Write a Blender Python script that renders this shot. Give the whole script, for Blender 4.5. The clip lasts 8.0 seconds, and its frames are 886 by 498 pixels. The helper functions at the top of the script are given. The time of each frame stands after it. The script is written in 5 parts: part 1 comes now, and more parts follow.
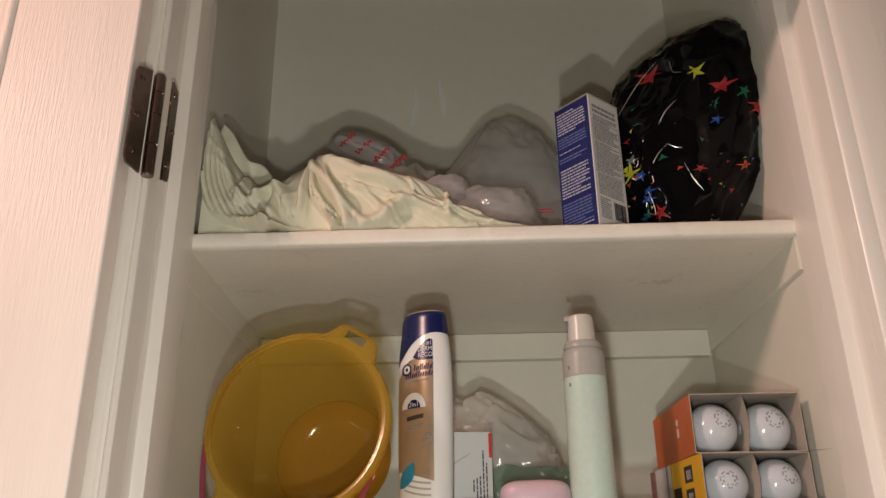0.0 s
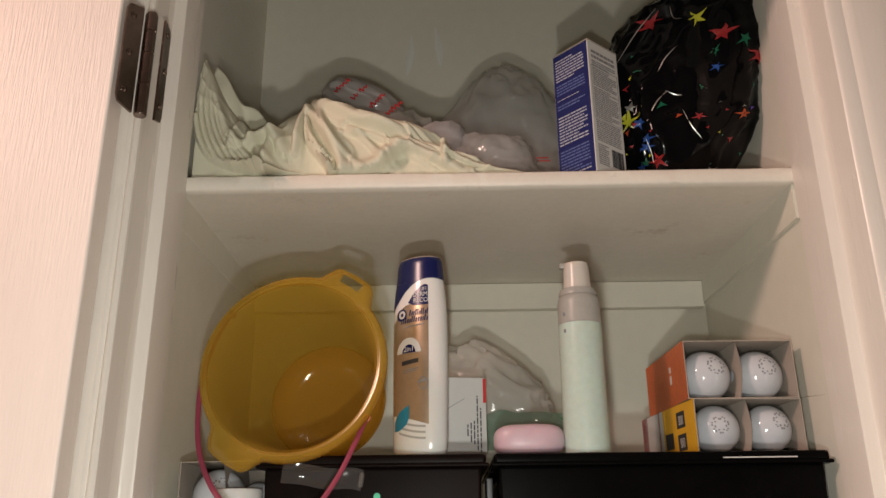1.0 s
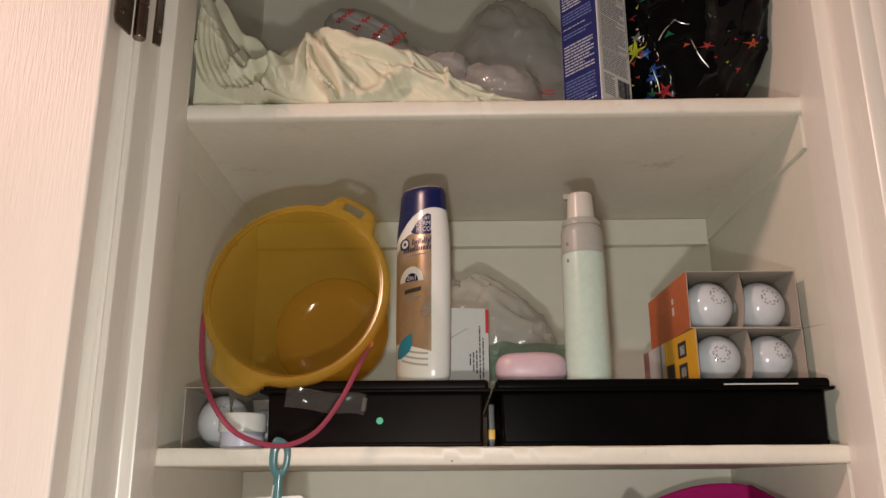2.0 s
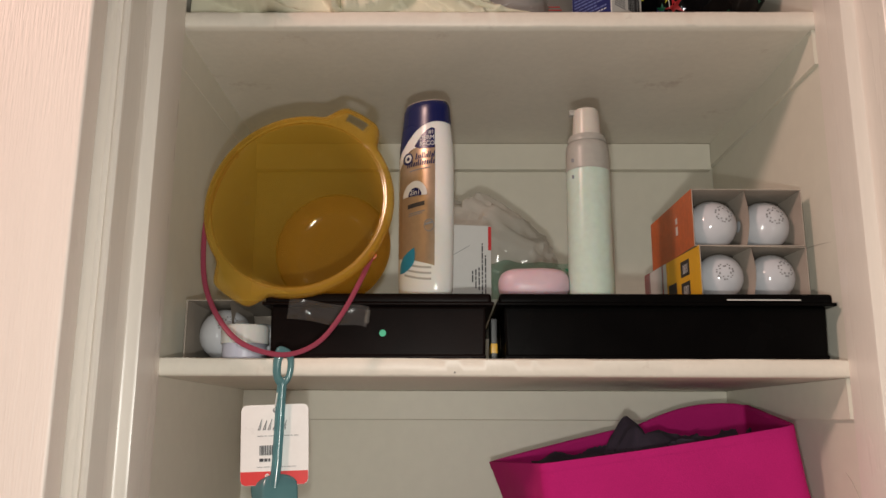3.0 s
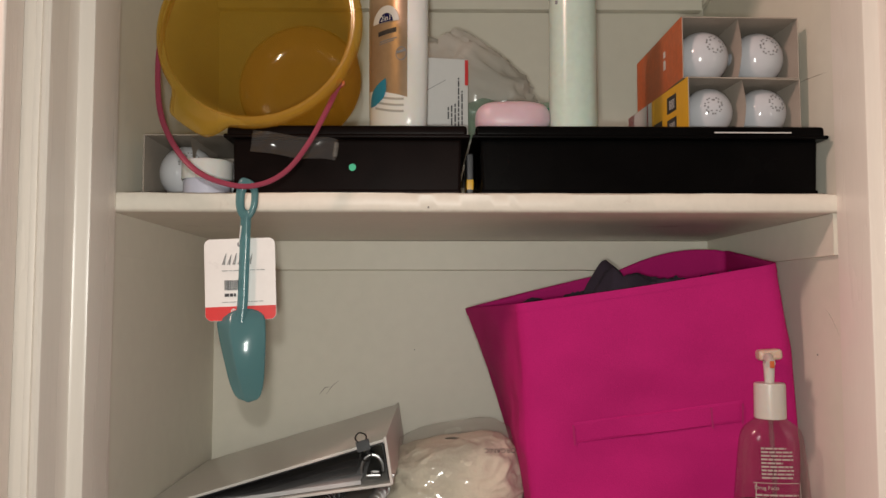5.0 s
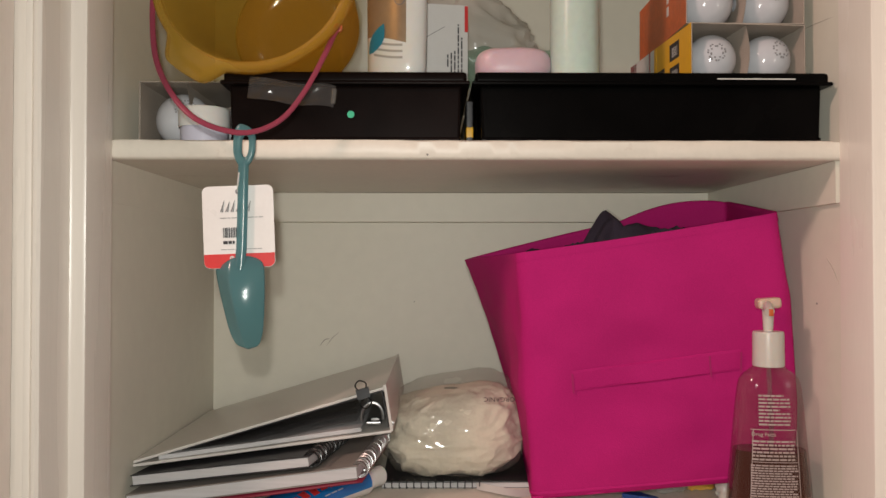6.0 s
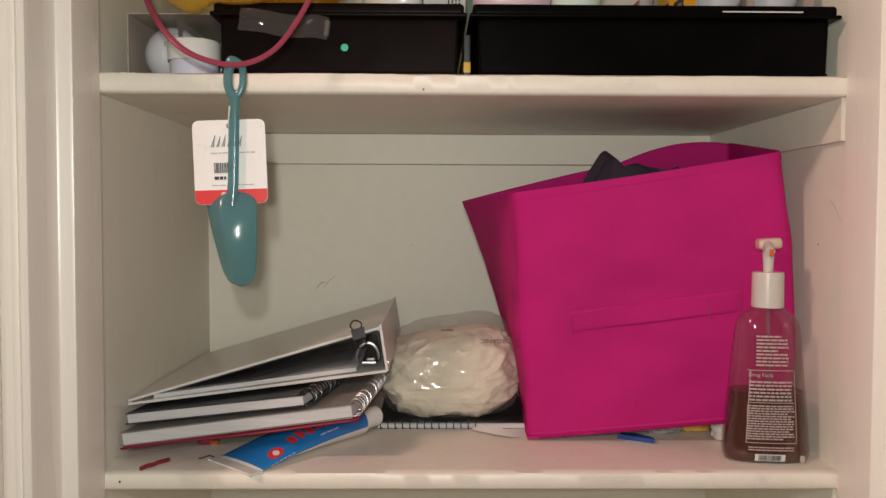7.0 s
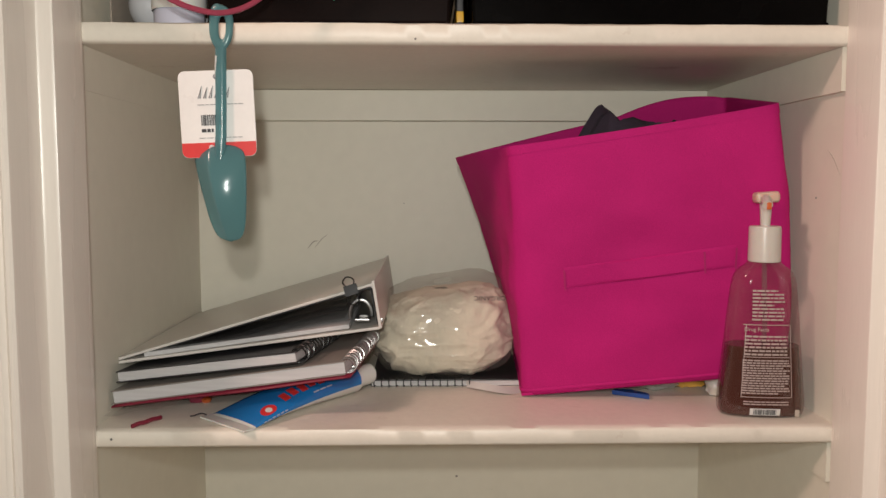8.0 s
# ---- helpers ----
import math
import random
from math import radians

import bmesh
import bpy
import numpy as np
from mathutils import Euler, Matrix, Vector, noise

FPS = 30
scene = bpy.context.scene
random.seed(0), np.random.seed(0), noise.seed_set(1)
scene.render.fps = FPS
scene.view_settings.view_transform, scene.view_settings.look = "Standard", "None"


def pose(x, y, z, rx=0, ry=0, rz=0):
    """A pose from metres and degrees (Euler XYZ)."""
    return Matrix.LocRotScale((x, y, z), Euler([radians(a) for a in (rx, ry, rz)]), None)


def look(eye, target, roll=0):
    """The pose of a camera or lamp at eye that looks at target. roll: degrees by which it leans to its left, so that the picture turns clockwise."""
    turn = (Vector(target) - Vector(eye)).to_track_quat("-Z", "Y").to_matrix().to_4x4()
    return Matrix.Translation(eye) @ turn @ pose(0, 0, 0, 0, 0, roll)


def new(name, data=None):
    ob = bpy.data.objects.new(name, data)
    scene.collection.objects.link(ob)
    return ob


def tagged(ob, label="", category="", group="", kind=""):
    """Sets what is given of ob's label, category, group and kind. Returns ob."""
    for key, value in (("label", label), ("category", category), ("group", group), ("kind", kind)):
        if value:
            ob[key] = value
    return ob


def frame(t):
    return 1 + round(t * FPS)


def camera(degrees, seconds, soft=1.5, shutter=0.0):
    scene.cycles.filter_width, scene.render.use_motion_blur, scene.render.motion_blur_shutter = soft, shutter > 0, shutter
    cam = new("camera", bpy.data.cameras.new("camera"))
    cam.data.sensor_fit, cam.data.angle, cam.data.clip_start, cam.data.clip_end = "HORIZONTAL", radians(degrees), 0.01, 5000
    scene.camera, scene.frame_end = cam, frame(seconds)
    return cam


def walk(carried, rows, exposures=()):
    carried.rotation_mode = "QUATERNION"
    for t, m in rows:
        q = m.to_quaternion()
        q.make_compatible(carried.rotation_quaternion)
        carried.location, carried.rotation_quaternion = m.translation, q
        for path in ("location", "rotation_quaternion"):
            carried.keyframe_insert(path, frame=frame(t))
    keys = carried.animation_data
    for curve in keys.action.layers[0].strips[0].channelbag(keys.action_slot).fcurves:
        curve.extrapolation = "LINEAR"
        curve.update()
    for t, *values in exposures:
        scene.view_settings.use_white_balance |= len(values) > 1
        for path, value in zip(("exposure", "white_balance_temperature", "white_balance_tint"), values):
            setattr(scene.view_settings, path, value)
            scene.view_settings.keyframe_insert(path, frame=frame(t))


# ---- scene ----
cam = camera(57.5, 8.0)
PATH = [
    (0, (-0.033, -0.755, 1.509), (-0.073, 1.099, 2.258), -0.9),
    (0.5, (-0.035, -0.75, 1.498), (-0.07, 1.112, 2.227), -0.8),
    (1, (-0.037, -0.746, 1.497), (-0.06, 1.143, 2.153), -0.6),
    (1.5, (-0.036, -0.739, 1.483), (-0.067, 1.165, 2.094), -0.4),
    (2.8, (-0.043, -0.726, 1.455), (-0.066, 1.224, 1.897), 0.1),
    (3, (-0.047, -0.721, 1.447), (-0.064, 1.235, 1.865), 0.2),
    (3.5, (-0.045, -0.708, 1.434), (-0.059, 1.262, 1.781), 0.1),
    (4, (-0.039, -0.691, 1.423), (-0.03, 1.29, 1.697), -0.1),
    (4.5, (-0.04, -0.682, 1.415), (-0.011, 1.308, 1.61), -0.0),
    (6, (-0.039, -0.675, 1.399), (-0.011, 1.324, 1.433), 0.0),
    (6.5, (-0.034, -0.671, 1.391), (-0.009, 1.329, 1.373), -0.0),
    (7, (-0.035, -0.664, 1.386), (-0.008, 1.334, 1.305), 0.2),
    (7.5, (-0.035, -0.656, 1.381), (0.002, 1.34, 1.252), 0.1),
    (8, (-0.035, -0.654, 1.376), (0.009, 1.338, 1.211), -0.0),
]
walk(cam, [(t, look(eye, target, roll)) for t, eye, target, roll in PATH], exposures=[(0, 0.03), (1.5, 0.02), (3, -0.06), (4, -0.18), (4.5, -0.12), (6, 0.0), (7, 0.03), (8, 0.08)])

# ---- light ----
# Faint pinkish fill added all round, in place of bounced light.
world = bpy.data.worlds.new("room_fill")
scene.world = world
world.use_nodes = True
world.node_tree.nodes["Background"].inputs[0].default_value = (0.9, 0.75, 0.65, 1)
world.node_tree.nodes["Background"].inputs[1].default_value = 0.045


def lamp(name, kind, m, watts, colour, size):
    data = bpy.data.lights.new(name, kind)
    data.energy, data.color = watts, colour
    if kind == "AREA":
        data.shape, data.size = "DISK", size
    else:
        data.shadow_soft_size = size
    ob = new(name, data)
    ob.matrix_world = m
    return ob


# torch of the filming phone, split into two fixed lamps along its path; the ceiling lamp of the room
lamp("torch_half", "POINT", pose(-0.050, -0.735, 1.474), 5.9, (0.98, 0.965, 0.89), 0.010)
lamp("torch_half", "POINT", pose(-0.050, -0.682, 1.395), 6.6, (0.98, 0.965, 0.89), 0.010)
lamp("ceiling_lamp", "AREA", look((-1.25, -1.10, 2.47), (0.0, 0.0, 1.5)), 14.8, (1.0, 0.65, 0.55), 0.24)


# ---- materials ----
def lin(c):
    return tuple(((v / 255) / 12.92 if v / 255 <= 0.04045 else ((v / 255 + 0.055) / 1.055) ** 2.4) for v in c)


def mat(name, col, rough=0.5, metal=0.0, var=0.1, scale=7.0, fine=160.0, bump=0.15, depth=0.001, coat=0.0,
        trans=0.0, alpha=1.0, stretch=(1, 1, 1), dirt=None, dirt_at=0.62, sub=0.0, ior=1.5, rvar=0.1, spec=0.5, crumple=None):
    """A surface with colour and roughness that vary at two scales, fine relief and optional stains."""
    m = bpy.data.materials.new(name)
    m.use_nodes = True
    n, k = m.node_tree.nodes, m.node_tree.links
    b = n["Principled BSDF"]
    tc, mp = n.new("ShaderNodeTexCoord"), n.new("ShaderNodeMapping")
    mp.inputs["Scale"].default_value = stretch
    k.new(tc.outputs["Object"], mp.inputs[0])
    n1, n2 = n.new("ShaderNodeTexNoise"), n.new("ShaderNodeTexNoise")
    n1.inputs["Scale"].default_value, n1.inputs["Detail"].default_value = scale, 5
    n2.inputs["Scale"].default_value, n2.inputs["Detail"].default_value = fine, 4
    k.new(mp.outputs[0], n1.inputs[0]), k.new(mp.outputs[0], n2.inputs[0])
    mx = n.new("ShaderNodeMix")
    mx.inputs[0].default_value = 0.35
    k.new(n1.outputs[0], mx.inputs[2]), k.new(n2.outputs[0], mx.inputs[3])
    rp = n.new("ShaderNodeValToRGB")
    rp.color_ramp.elements[0].position, rp.color_ramp.elements[1].position = 0.3, 0.7
    rp.color_ramp.elements[0].color = (*[max(0, c * (1 - var)) for c in col], 1)
    rp.color_ramp.elements[1].color = (*[min(1, c * (1 + var)) for c in col], 1)
    k.new(mx.outputs[0], rp.inputs[0])
    out = rp.outputs[0]
    if dirt:
        n3, dr, dm = n.new("ShaderNodeTexNoise"), n.new("ShaderNodeValToRGB"), n.new("ShaderNodeMix")
        n3.inputs["Scale"].default_value, n3.inputs["Detail"].default_value, n3.inputs["Roughness"].default_value = 11, 8, 0.7
        k.new(tc.outputs["Object"], n3.inputs[0])
        dr.color_ramp.elements[0].position, dr.color_ramp.elements[1].position = dirt_at, dirt_at + 0.13
        dr.color_ramp.elements[1].color = (0.6, 0.6, 0.6, 1)
        k.new(n3.outputs[0], dr.inputs[0])
        dm.data_type = "RGBA"
        k.new(dr.outputs[0], dm.inputs[0]), k.new(out, dm.inputs[6])
        dm.inputs[7].default_value = (*dirt, 1)
        out = dm.outputs[2]
    k.new(out, b.inputs["Base Color"])
    mr = n.new("ShaderNodeMapRange")
    mr.inputs[3].default_value, mr.inputs[4].default_value = max(0.02, rough - rvar), min(1, rough + rvar)
    k.new(n1.outputs[0], mr.inputs[0]), k.new(mr.outputs[0], b.inputs["Roughness"])
    if bump:
        bp = n.new("ShaderNodeBump")
        bp.inputs["Strength"].default_value, bp.inputs["Distance"].default_value = bump, depth
        k.new(n2.outputs[0], bp.inputs["Height"]), k.new(bp.outputs[0], b.inputs["Normal"])
    if crumple:   # (scale, depth): sharp-edged wrinkles
        n4, b4 = n.new("ShaderNodeTexNoise"), n.new("ShaderNodeBump")
        n4.noise_type = "RIDGED_MULTIFRACTAL"
        n4.inputs["Scale"].default_value, n4.inputs["Detail"].default_value, n4.inputs["Distortion"].default_value = crumple[0], 2, 0.6
        b4.inputs["Strength"].default_value, b4.inputs["Distance"].default_value = 1.0, crumple[1]
        k.new(tc.outputs["Object"], n4.inputs[0]), k.new(n4.outputs[0], b4.inputs["Height"])
        if bump:
            k.new(bp.outputs[0], b4.inputs["Normal"])
        k.new(b4.outputs[0], b.inputs["Normal"])
    b.inputs["Metallic"].default_value, b.inputs["Coat Weight"].default_value = metal, coat
    b.inputs["Transmission Weight"].default_value, b.inputs["Alpha"].default_value = trans, alpha
    b.inputs["IOR"].default_value, b.inputs["Specular IOR Level"].default_value = ior, spec
    if sub:
        b.inputs["Subsurface Weight"].default_value, b.inputs["Subsurface Scale"].default_value = sub, 0.01
    return m


def film(name, tint, see, rough=0.12, gloss=0.3, clear=None, wavy=0.6):
    """Thin plastic film: part of the light passes straight through, the rest scatters or shines."""
    m = bpy.data.materials.new(name)
    m.use_nodes = True
    n, k = m.node_tree.nodes, m.node_tree.links
    n.remove(n["Principled BSDF"])
    tr, df, tl, gl = n.new("ShaderNodeBsdfTransparent"), n.new("ShaderNodeBsdfDiffuse"), n.new("ShaderNodeBsdfTranslucent"), n.new("ShaderNodeBsdfGlossy")
    tc, ns, bp = n.new("ShaderNodeTexCoord"), n.new("ShaderNodeTexNoise"), n.new("ShaderNodeBump")
    ns.inputs["Scale"].default_value, ns.inputs["Detail"].default_value = 45, 6
    if wavy > 0.3:
        ns.noise_type = "RIDGED_MULTIFRACTAL"
        ns.inputs["Scale"].default_value, ns.inputs["Detail"].default_value, ns.inputs["Distortion"].default_value = 26, 3, 0.5
    k.new(tc.outputs["Object"], ns.inputs[0]), k.new(ns.outputs[0], bp.inputs["Height"])
    bp.inputs["Strength"].default_value, bp.inputs["Distance"].default_value = wavy, 0.002
    for node in (df, tl, gl):
        k.new(bp.outputs[0], node.inputs["Normal"])
    tr.inputs[0].default_value = (*(clear or [min(1, 0.86 + 0.14 * c) for c in tint]), 1)
    df.inputs[0].default_value, tl.inputs[0].default_value = (*tint, 1), (*tint, 1)
    gl.inputs[1].default_value = rough
    a, b, c, fr = n.new("ShaderNodeMixShader"), n.new("ShaderNodeMixShader"), n.new("ShaderNodeMixShader"), n.new("ShaderNodeLayerWeight")
    fr.inputs[0].default_value = 0.25
    mr = n.new("ShaderNodeMapRange")
    mr.inputs[3].default_value, mr.inputs[4].default_value = 0.03, 0.04 + gloss
    k.new(fr.outputs["Facing"], mr.inputs[0])
    k.new(df.outputs[0], a.inputs[1]), k.new(tl.outputs[0], a.inputs[2])
    a.inputs[0].default_value, b.inputs[0].default_value = 0.45, see
    k.new(a.outputs[0], b.inputs[1]), k.new(tr.outputs[0], b.inputs[2])
    k.new(mr.outputs[0], c.inputs[0]), k.new(b.outputs[0], c.inputs[1]), k.new(gl.outputs[0], c.inputs[2])
    k.new(c.outputs[0], n["Material Output"].inputs[0])
    return m


M_PAINT = mat("cream_gloss_paint", (0.75, 0.72, 0.62), 0.5, var=0.05, scale=3, fine=60, bump=0.12, dirt=(0.40, 0.34, 0.27), dirt_at=0.70)
M_SHELF = mat("worn_shelf_paint", (0.77, 0.72, 0.63), 0.42, var=0.07, scale=9, fine=130, bump=0.3, dirt=(0.40, 0.29, 0.22), dirt_at=0.605)
M_JAMB = mat("white_jamb_paint", (0.78, 0.72, 0.65), 0.28, var=0.04, scale=4, fine=90, bump=0.1, stretch=(4, 4, 0.4), dirt=(0.45, 0.4, 0.34), dirt_at=0.74)
M_DOOR = mat("grained_door_paint", (0.86, 0.77, 0.70), 0.42, var=0.05, scale=16, fine=260, bump=0.55, depth=0.0012, stretch=(2.2, 2.2, 0.12))
M_ROOM = mat("plain_room_paint", (0.40, 0.36, 0.33), 0.7, var=0.04, bump=0.1)
M_FLOOR = mat("warm_bounce_floor", (0.36, 0.22, 0.12), 0.45, var=0.2, scale=5, stretch=(1, 8, 1), bump=0.1)
M_NICKEL = mat("dark_polished_nickel", (0.24, 0.19, 0.165), 0.22, metal=1.0, var=0.2, scale=40, bump=0.08)
M_COTTON = mat("ivory_cotton_cloth", (0.665, 0.645, 0.50), 0.85, var=0.08, scale=12, fine=900, bump=0.35, depth=0.0006, crumple=(17, 0.0022))
M_FOIL = mat("black_mylar", (0.0025, 0.0025, 0.003), 0.05, var=0.3, scale=30, fine=28, bump=0.15, depth=0.002, spec=0.14, crumple=(16, 0.0022))
M_FOILGLINT = mat("mylar_crease_glint", (0.85, 0.83, 0.80), 0.35, metal=1.0, var=0.2, bump=0.0)
M_NAVY = mat("navy_print", (0.009, 0.015, 0.11), 0.35, var=0.08, bump=0.04)
M_CAPNAVY = mat("dark_navy_plastic", (0.006, 0.010, 0.075), 0.28, var=0.08, bump=0.03)
M_WHITE = mat("white_card", (0.64, 0.63, 0.61), 0.45, var=0.04, bump=0.06)
M_WHITEPL = mat("white_plastic", (0.76, 0.75, 0.72), 0.22, var=0.03, bump=0.03, coat=0.3, sub=0.1)
M_TAG = mat("white_coated_card", (0.80, 0.79, 0.77), 0.3, var=0.04, scale=30, bump=0.1, depth=0.002)
M_GLINTDRIP = mat("pale_glint_drip", (0.80, 0.80, 0.74), 0.30, var=0.04, bump=0.02, spec=1.0)
M_INK = mat("black_ink", (0.03, 0.03, 0.035), 0.5, var=0.2, bump=0)
M_GREYINK = mat("grey_ink", (0.22, 0.22, 0.23), 0.5, var=0.2, bump=0)
M_PALEINK = mat("pale_ink", (0.46, 0.48, 0.54), 0.5, var=0.1, bump=0)
M_PALEBLUE = mat("pale_blue_ink", (0.12, 0.16, 0.36), 0.5, var=0.1, bump=0)
M_RED = mat("red_print", (0.62, 0.035, 0.035), 0.4, var=0.08, bump=0.03)
M_BLACKPL = mat("black_glossy_plastic", (0.003, 0.0028, 0.0028), 0.26, var=0.3, scale=20, fine=300, bump=0.03, spec=0.035, rvar=0.05)
M_BROWNPL = mat("dark_brown_plastic", (0.007, 0.0042, 0.0038), 0.36, var=0.3, scale=20, fine=300, bump=0.05, spec=0.04)
M_COPPER = mat("copper_foil_print", (0.44, 0.325, 0.22), 0.30, metal=0.5, var=0.15, scale=9, bump=0.02)
M_TEAL = mat("teal_print", (0.02, 0.22, 0.34), 0.35, var=0.15, bump=0.02)
M_KRAFT = mat("grey_kraft_card", (0.38, 0.33, 0.28), 0.8, var=0.08, scale=30, fine=400, bump=0.2)
M_ORANGE = mat("orange_print", (0.56, 0.125, 0.03), 0.38, var=0.28, scale=9, bump=0.04)
M_YELLOW = mat("yellow_print", (0.78, 0.42, 0.02), 0.38, var=0.08, bump=0.04)
M_BULB = mat("white_bulb_glass", (0.58, 0.60, 0.64), 0.12, var=0.02, bump=0.0, coat=0.5, rvar=0.03)
M_BRASS = mat("screw_base_metal", (0.55, 0.5, 0.4), 0.3, metal=1.0)
M_PINKSOAP = mat("pink_soap", (0.58, 0.42, 0.47), 0.38, var=0.06, scale=15, bump=0.08, sub=0.2)
M_MINT = mat("mint_filled_plastic", (0.51, 0.62, 0.55), 0.25, var=0.09, bump=0.03, coat=0.3, sub=0.2)
M_FROST = mat("frosted_clear_plastic", (0.43, 0.42, 0.385), 0.35, var=0.12, bump=0.05, alpha=0.85)
M_CREAM = mat("cream_cap_plastic", (0.58, 0.545, 0.49), 0.3, var=0.04, bump=0.03, sub=0.1)
M_PUMP = mat("tan_pump_plastic", (0.60, 0.44, 0.35), 0.3, var=0.12, scale=60, bump=0.03, sub=0.2)
M_HANDLE = mat("pink_translucent_plastic", (0.33, 0.060, 0.10), 0.3, var=0.08, bump=0.05, trans=0.25, ior=1.2)
M_MAGENTA = mat("magenta_nonwoven_fabric", (0.47, 0.014, 0.16), 0.75, var=0.16, scale=9, fine=900, bump=0.45, depth=0.0006, spec=0.12, crumple=(7, 0.0008))
M_MAGIN = mat("magenta_seam", (0.385, 0.010, 0.123), 0.8, var=0.10, fine=900, bump=0.45)
M_DARKCLOTH = mat("dark_plum_cloth", (0.045, 0.03, 0.05), 0.9, var=0.2, fine=700, bump=0.5)
M_BINDER = mat("white_vinyl", (0.66, 0.63, 0.59), 0.34, var=0.04, scale=20, bump=0.03)
M_PAPER = mat("stacked_paper", (0.60, 0.595, 0.60), 0.8, var=0.10, scale=30, fine=500, bump=0.5, stretch=(0.3, 0.3, 12))
M_GREYCOVER = mat("taupe_card_cover", (0.26, 0.235, 0.215), 0.5, var=0.06, bump=0.1)
M_DARKCOVER = mat("black_card_cover", (0.025, 0.025, 0.028), 0.4, var=0.2, bump=0.1)
M_MAROON = mat("maroon_card", (0.20, 0.014, 0.035), 0.4, var=0.1, bump=0.05)
M_LABELINK = mat("label_ink", (0.42, 0.33, 0.31), 0.5, var=0.1, bump=0)
M_WIRE = mat("steel_wire", (0.50, 0.50, 0.50), 0.40, metal=1.0)
M_BLKWIRE = mat("black_wire", (0.03, 0.03, 0.03), 0.3, metal=0.5)
M_BLUE = mat("blue_laminate", (0.012, 0.18, 0.50), 0.25, var=0.08, bump=0.05, coat=0.3)
M_FLUFF = mat("white_cotton_wool", (0.80, 0.74, 0.60), 0.95, var=0.12, scale=40, fine=300, bump=0.6, depth=0.002, crumple=(30, 0.0014))
M_SOAP = mat("amber_soap", (0.060, 0.016, 0.009), 0.15, var=0.1, bump=0.0)
M_SGREEN = mat("green_star_print", (0.007, 0.12, 0.06), 0.3, var=0.15, bump=0)
M_GREEN = mat("green_print", (0.03, 0.48, 0.26), 0.4, var=0.1, bump=0)
M_PURPLE = mat("violet_print", (0.10, 0.05, 0.35), 0.4, var=0.1, bump=0)
M_LIME = mat("yellow_star_print", (0.52, 0.52, 0.04), 0.3, var=0.1, bump=0)
M_SILVER = mat("silver_star_print", (0.25, 0.25, 0.23), 0.3, metal=0.6, var=0.2, bump=0)
M_BRED = mat("scarlet_star_print", (0.33, 0.018, 0.022), 0.3, var=0.15, bump=0)
M_BBLUE = mat("blue_star_print", (0.012, 0.06, 0.25), 0.3, var=0.15, bump=0)
M_BORANGE = mat("orange_star_print", (0.42, 0.06, 0.013), 0.3, var=0.15, bump=0)
F_GREY = film("grey_carrier_film", (0.80, 0.79, 0.77), 0.52, 0.16, 0.30)
F_CLEAR = film("clear_film", (0.82, 0.79, 0.75), 0.86, 0.10, 0.06)
F_TAPE = film("clear_tape_film", (0.60, 0.57, 0.57), 0.86, 0.10, 0.50)
F_AMBERBASE = film("orange_bucket_plastic", (0.60, 0.34, 0.05), 0.56, 0.10, 0.08, (1.0, 0.82, 0.38), 0.03)
F_ROLL = film("rolled_bag_film", (0.72, 0.71, 0.71), 0.22, 0.15, 0.2)
F_AMBER = film("yellow_bucket_plastic", (0.62, 0.405, 0.06), 0.60, 0.14, 0.06, (1.0, 0.91, 0.56), 0.03)
F_SPADE = film("teal_spade_plastic", (0.17, 0.36, 0.39), 0.34, 0.16, 0.16, (0.62, 0.88, 0.90), wavy=0.08)
F_BOTTLE = film("clear_bottle_wall", (0.45, 0.26, 0.24), 0.92, 0.05, 0.30, wavy=0.1)
F_MILK = film("milky_bag_film", (0.84, 0.84, 0.79), 0.40, 0.15, 0.22)
F_GREEN = film("green_printed_film", (0.14, 0.42, 0.28), 0.62, gloss=0.1)


# ---- building helpers ----
def link(name, bm, material, sharp=35):
    bmesh.ops.recalc_face_normals(bm, faces=bm.faces[:])
    me = bpy.data.meshes.new(name)
    bm.to_mesh(me)
    bm.free()
    me.materials.append(material)
    me.polygons.foreach_set("use_smooth", [True] * len(me.polygons))
    me.set_sharp_from_angle(angle=radians(sharp))
    ob = new(name, me)
    if 6 < len(me.polygons) < 300:   # keeps the broad faces of bevelled parts flat
        flat = ob.modifiers.new("face_normals", "WEIGHTED_NORMAL")
        flat.keep_sharp = True
    return ob


def part(name, bm, material, parent, label="", sharp=35):
    ob = link(name, bm, material, sharp)
    ob.parent = parent
    if label:
        tagged(ob, label)
    return ob


def thing(name, label, category, m=None, group="", kind=""):
    ob = new(name)
    ob.empty_display_size = 0.02
    ob.matrix_world = m or Matrix()
    return tagged(ob, label, category, group, kind)


def solid(name, bm, material, label, category="", kind="structure", sharp=35):
    return tagged(link(name, bm, material, sharp), label, category, "", kind)


def box(size, at=(0, 0, 0), bevel=0.0, seg=2, bm=None, m=None):
    """A bevelled block, its centre at at."""
    tmp = bmesh.new()
    bmesh.ops.create_cube(tmp, size=1)
    bmesh.ops.scale(tmp, vec=size, verts=tmp.verts)
    if bevel:
        bmesh.ops.bevel(tmp, geom=tmp.edges[:], offset=bevel, segments=seg, affect="EDGES", profile=0.5)
    bmesh.ops.translate(tmp, vec=at, verts=tmp.verts)
    return add(bm, tmp, m)


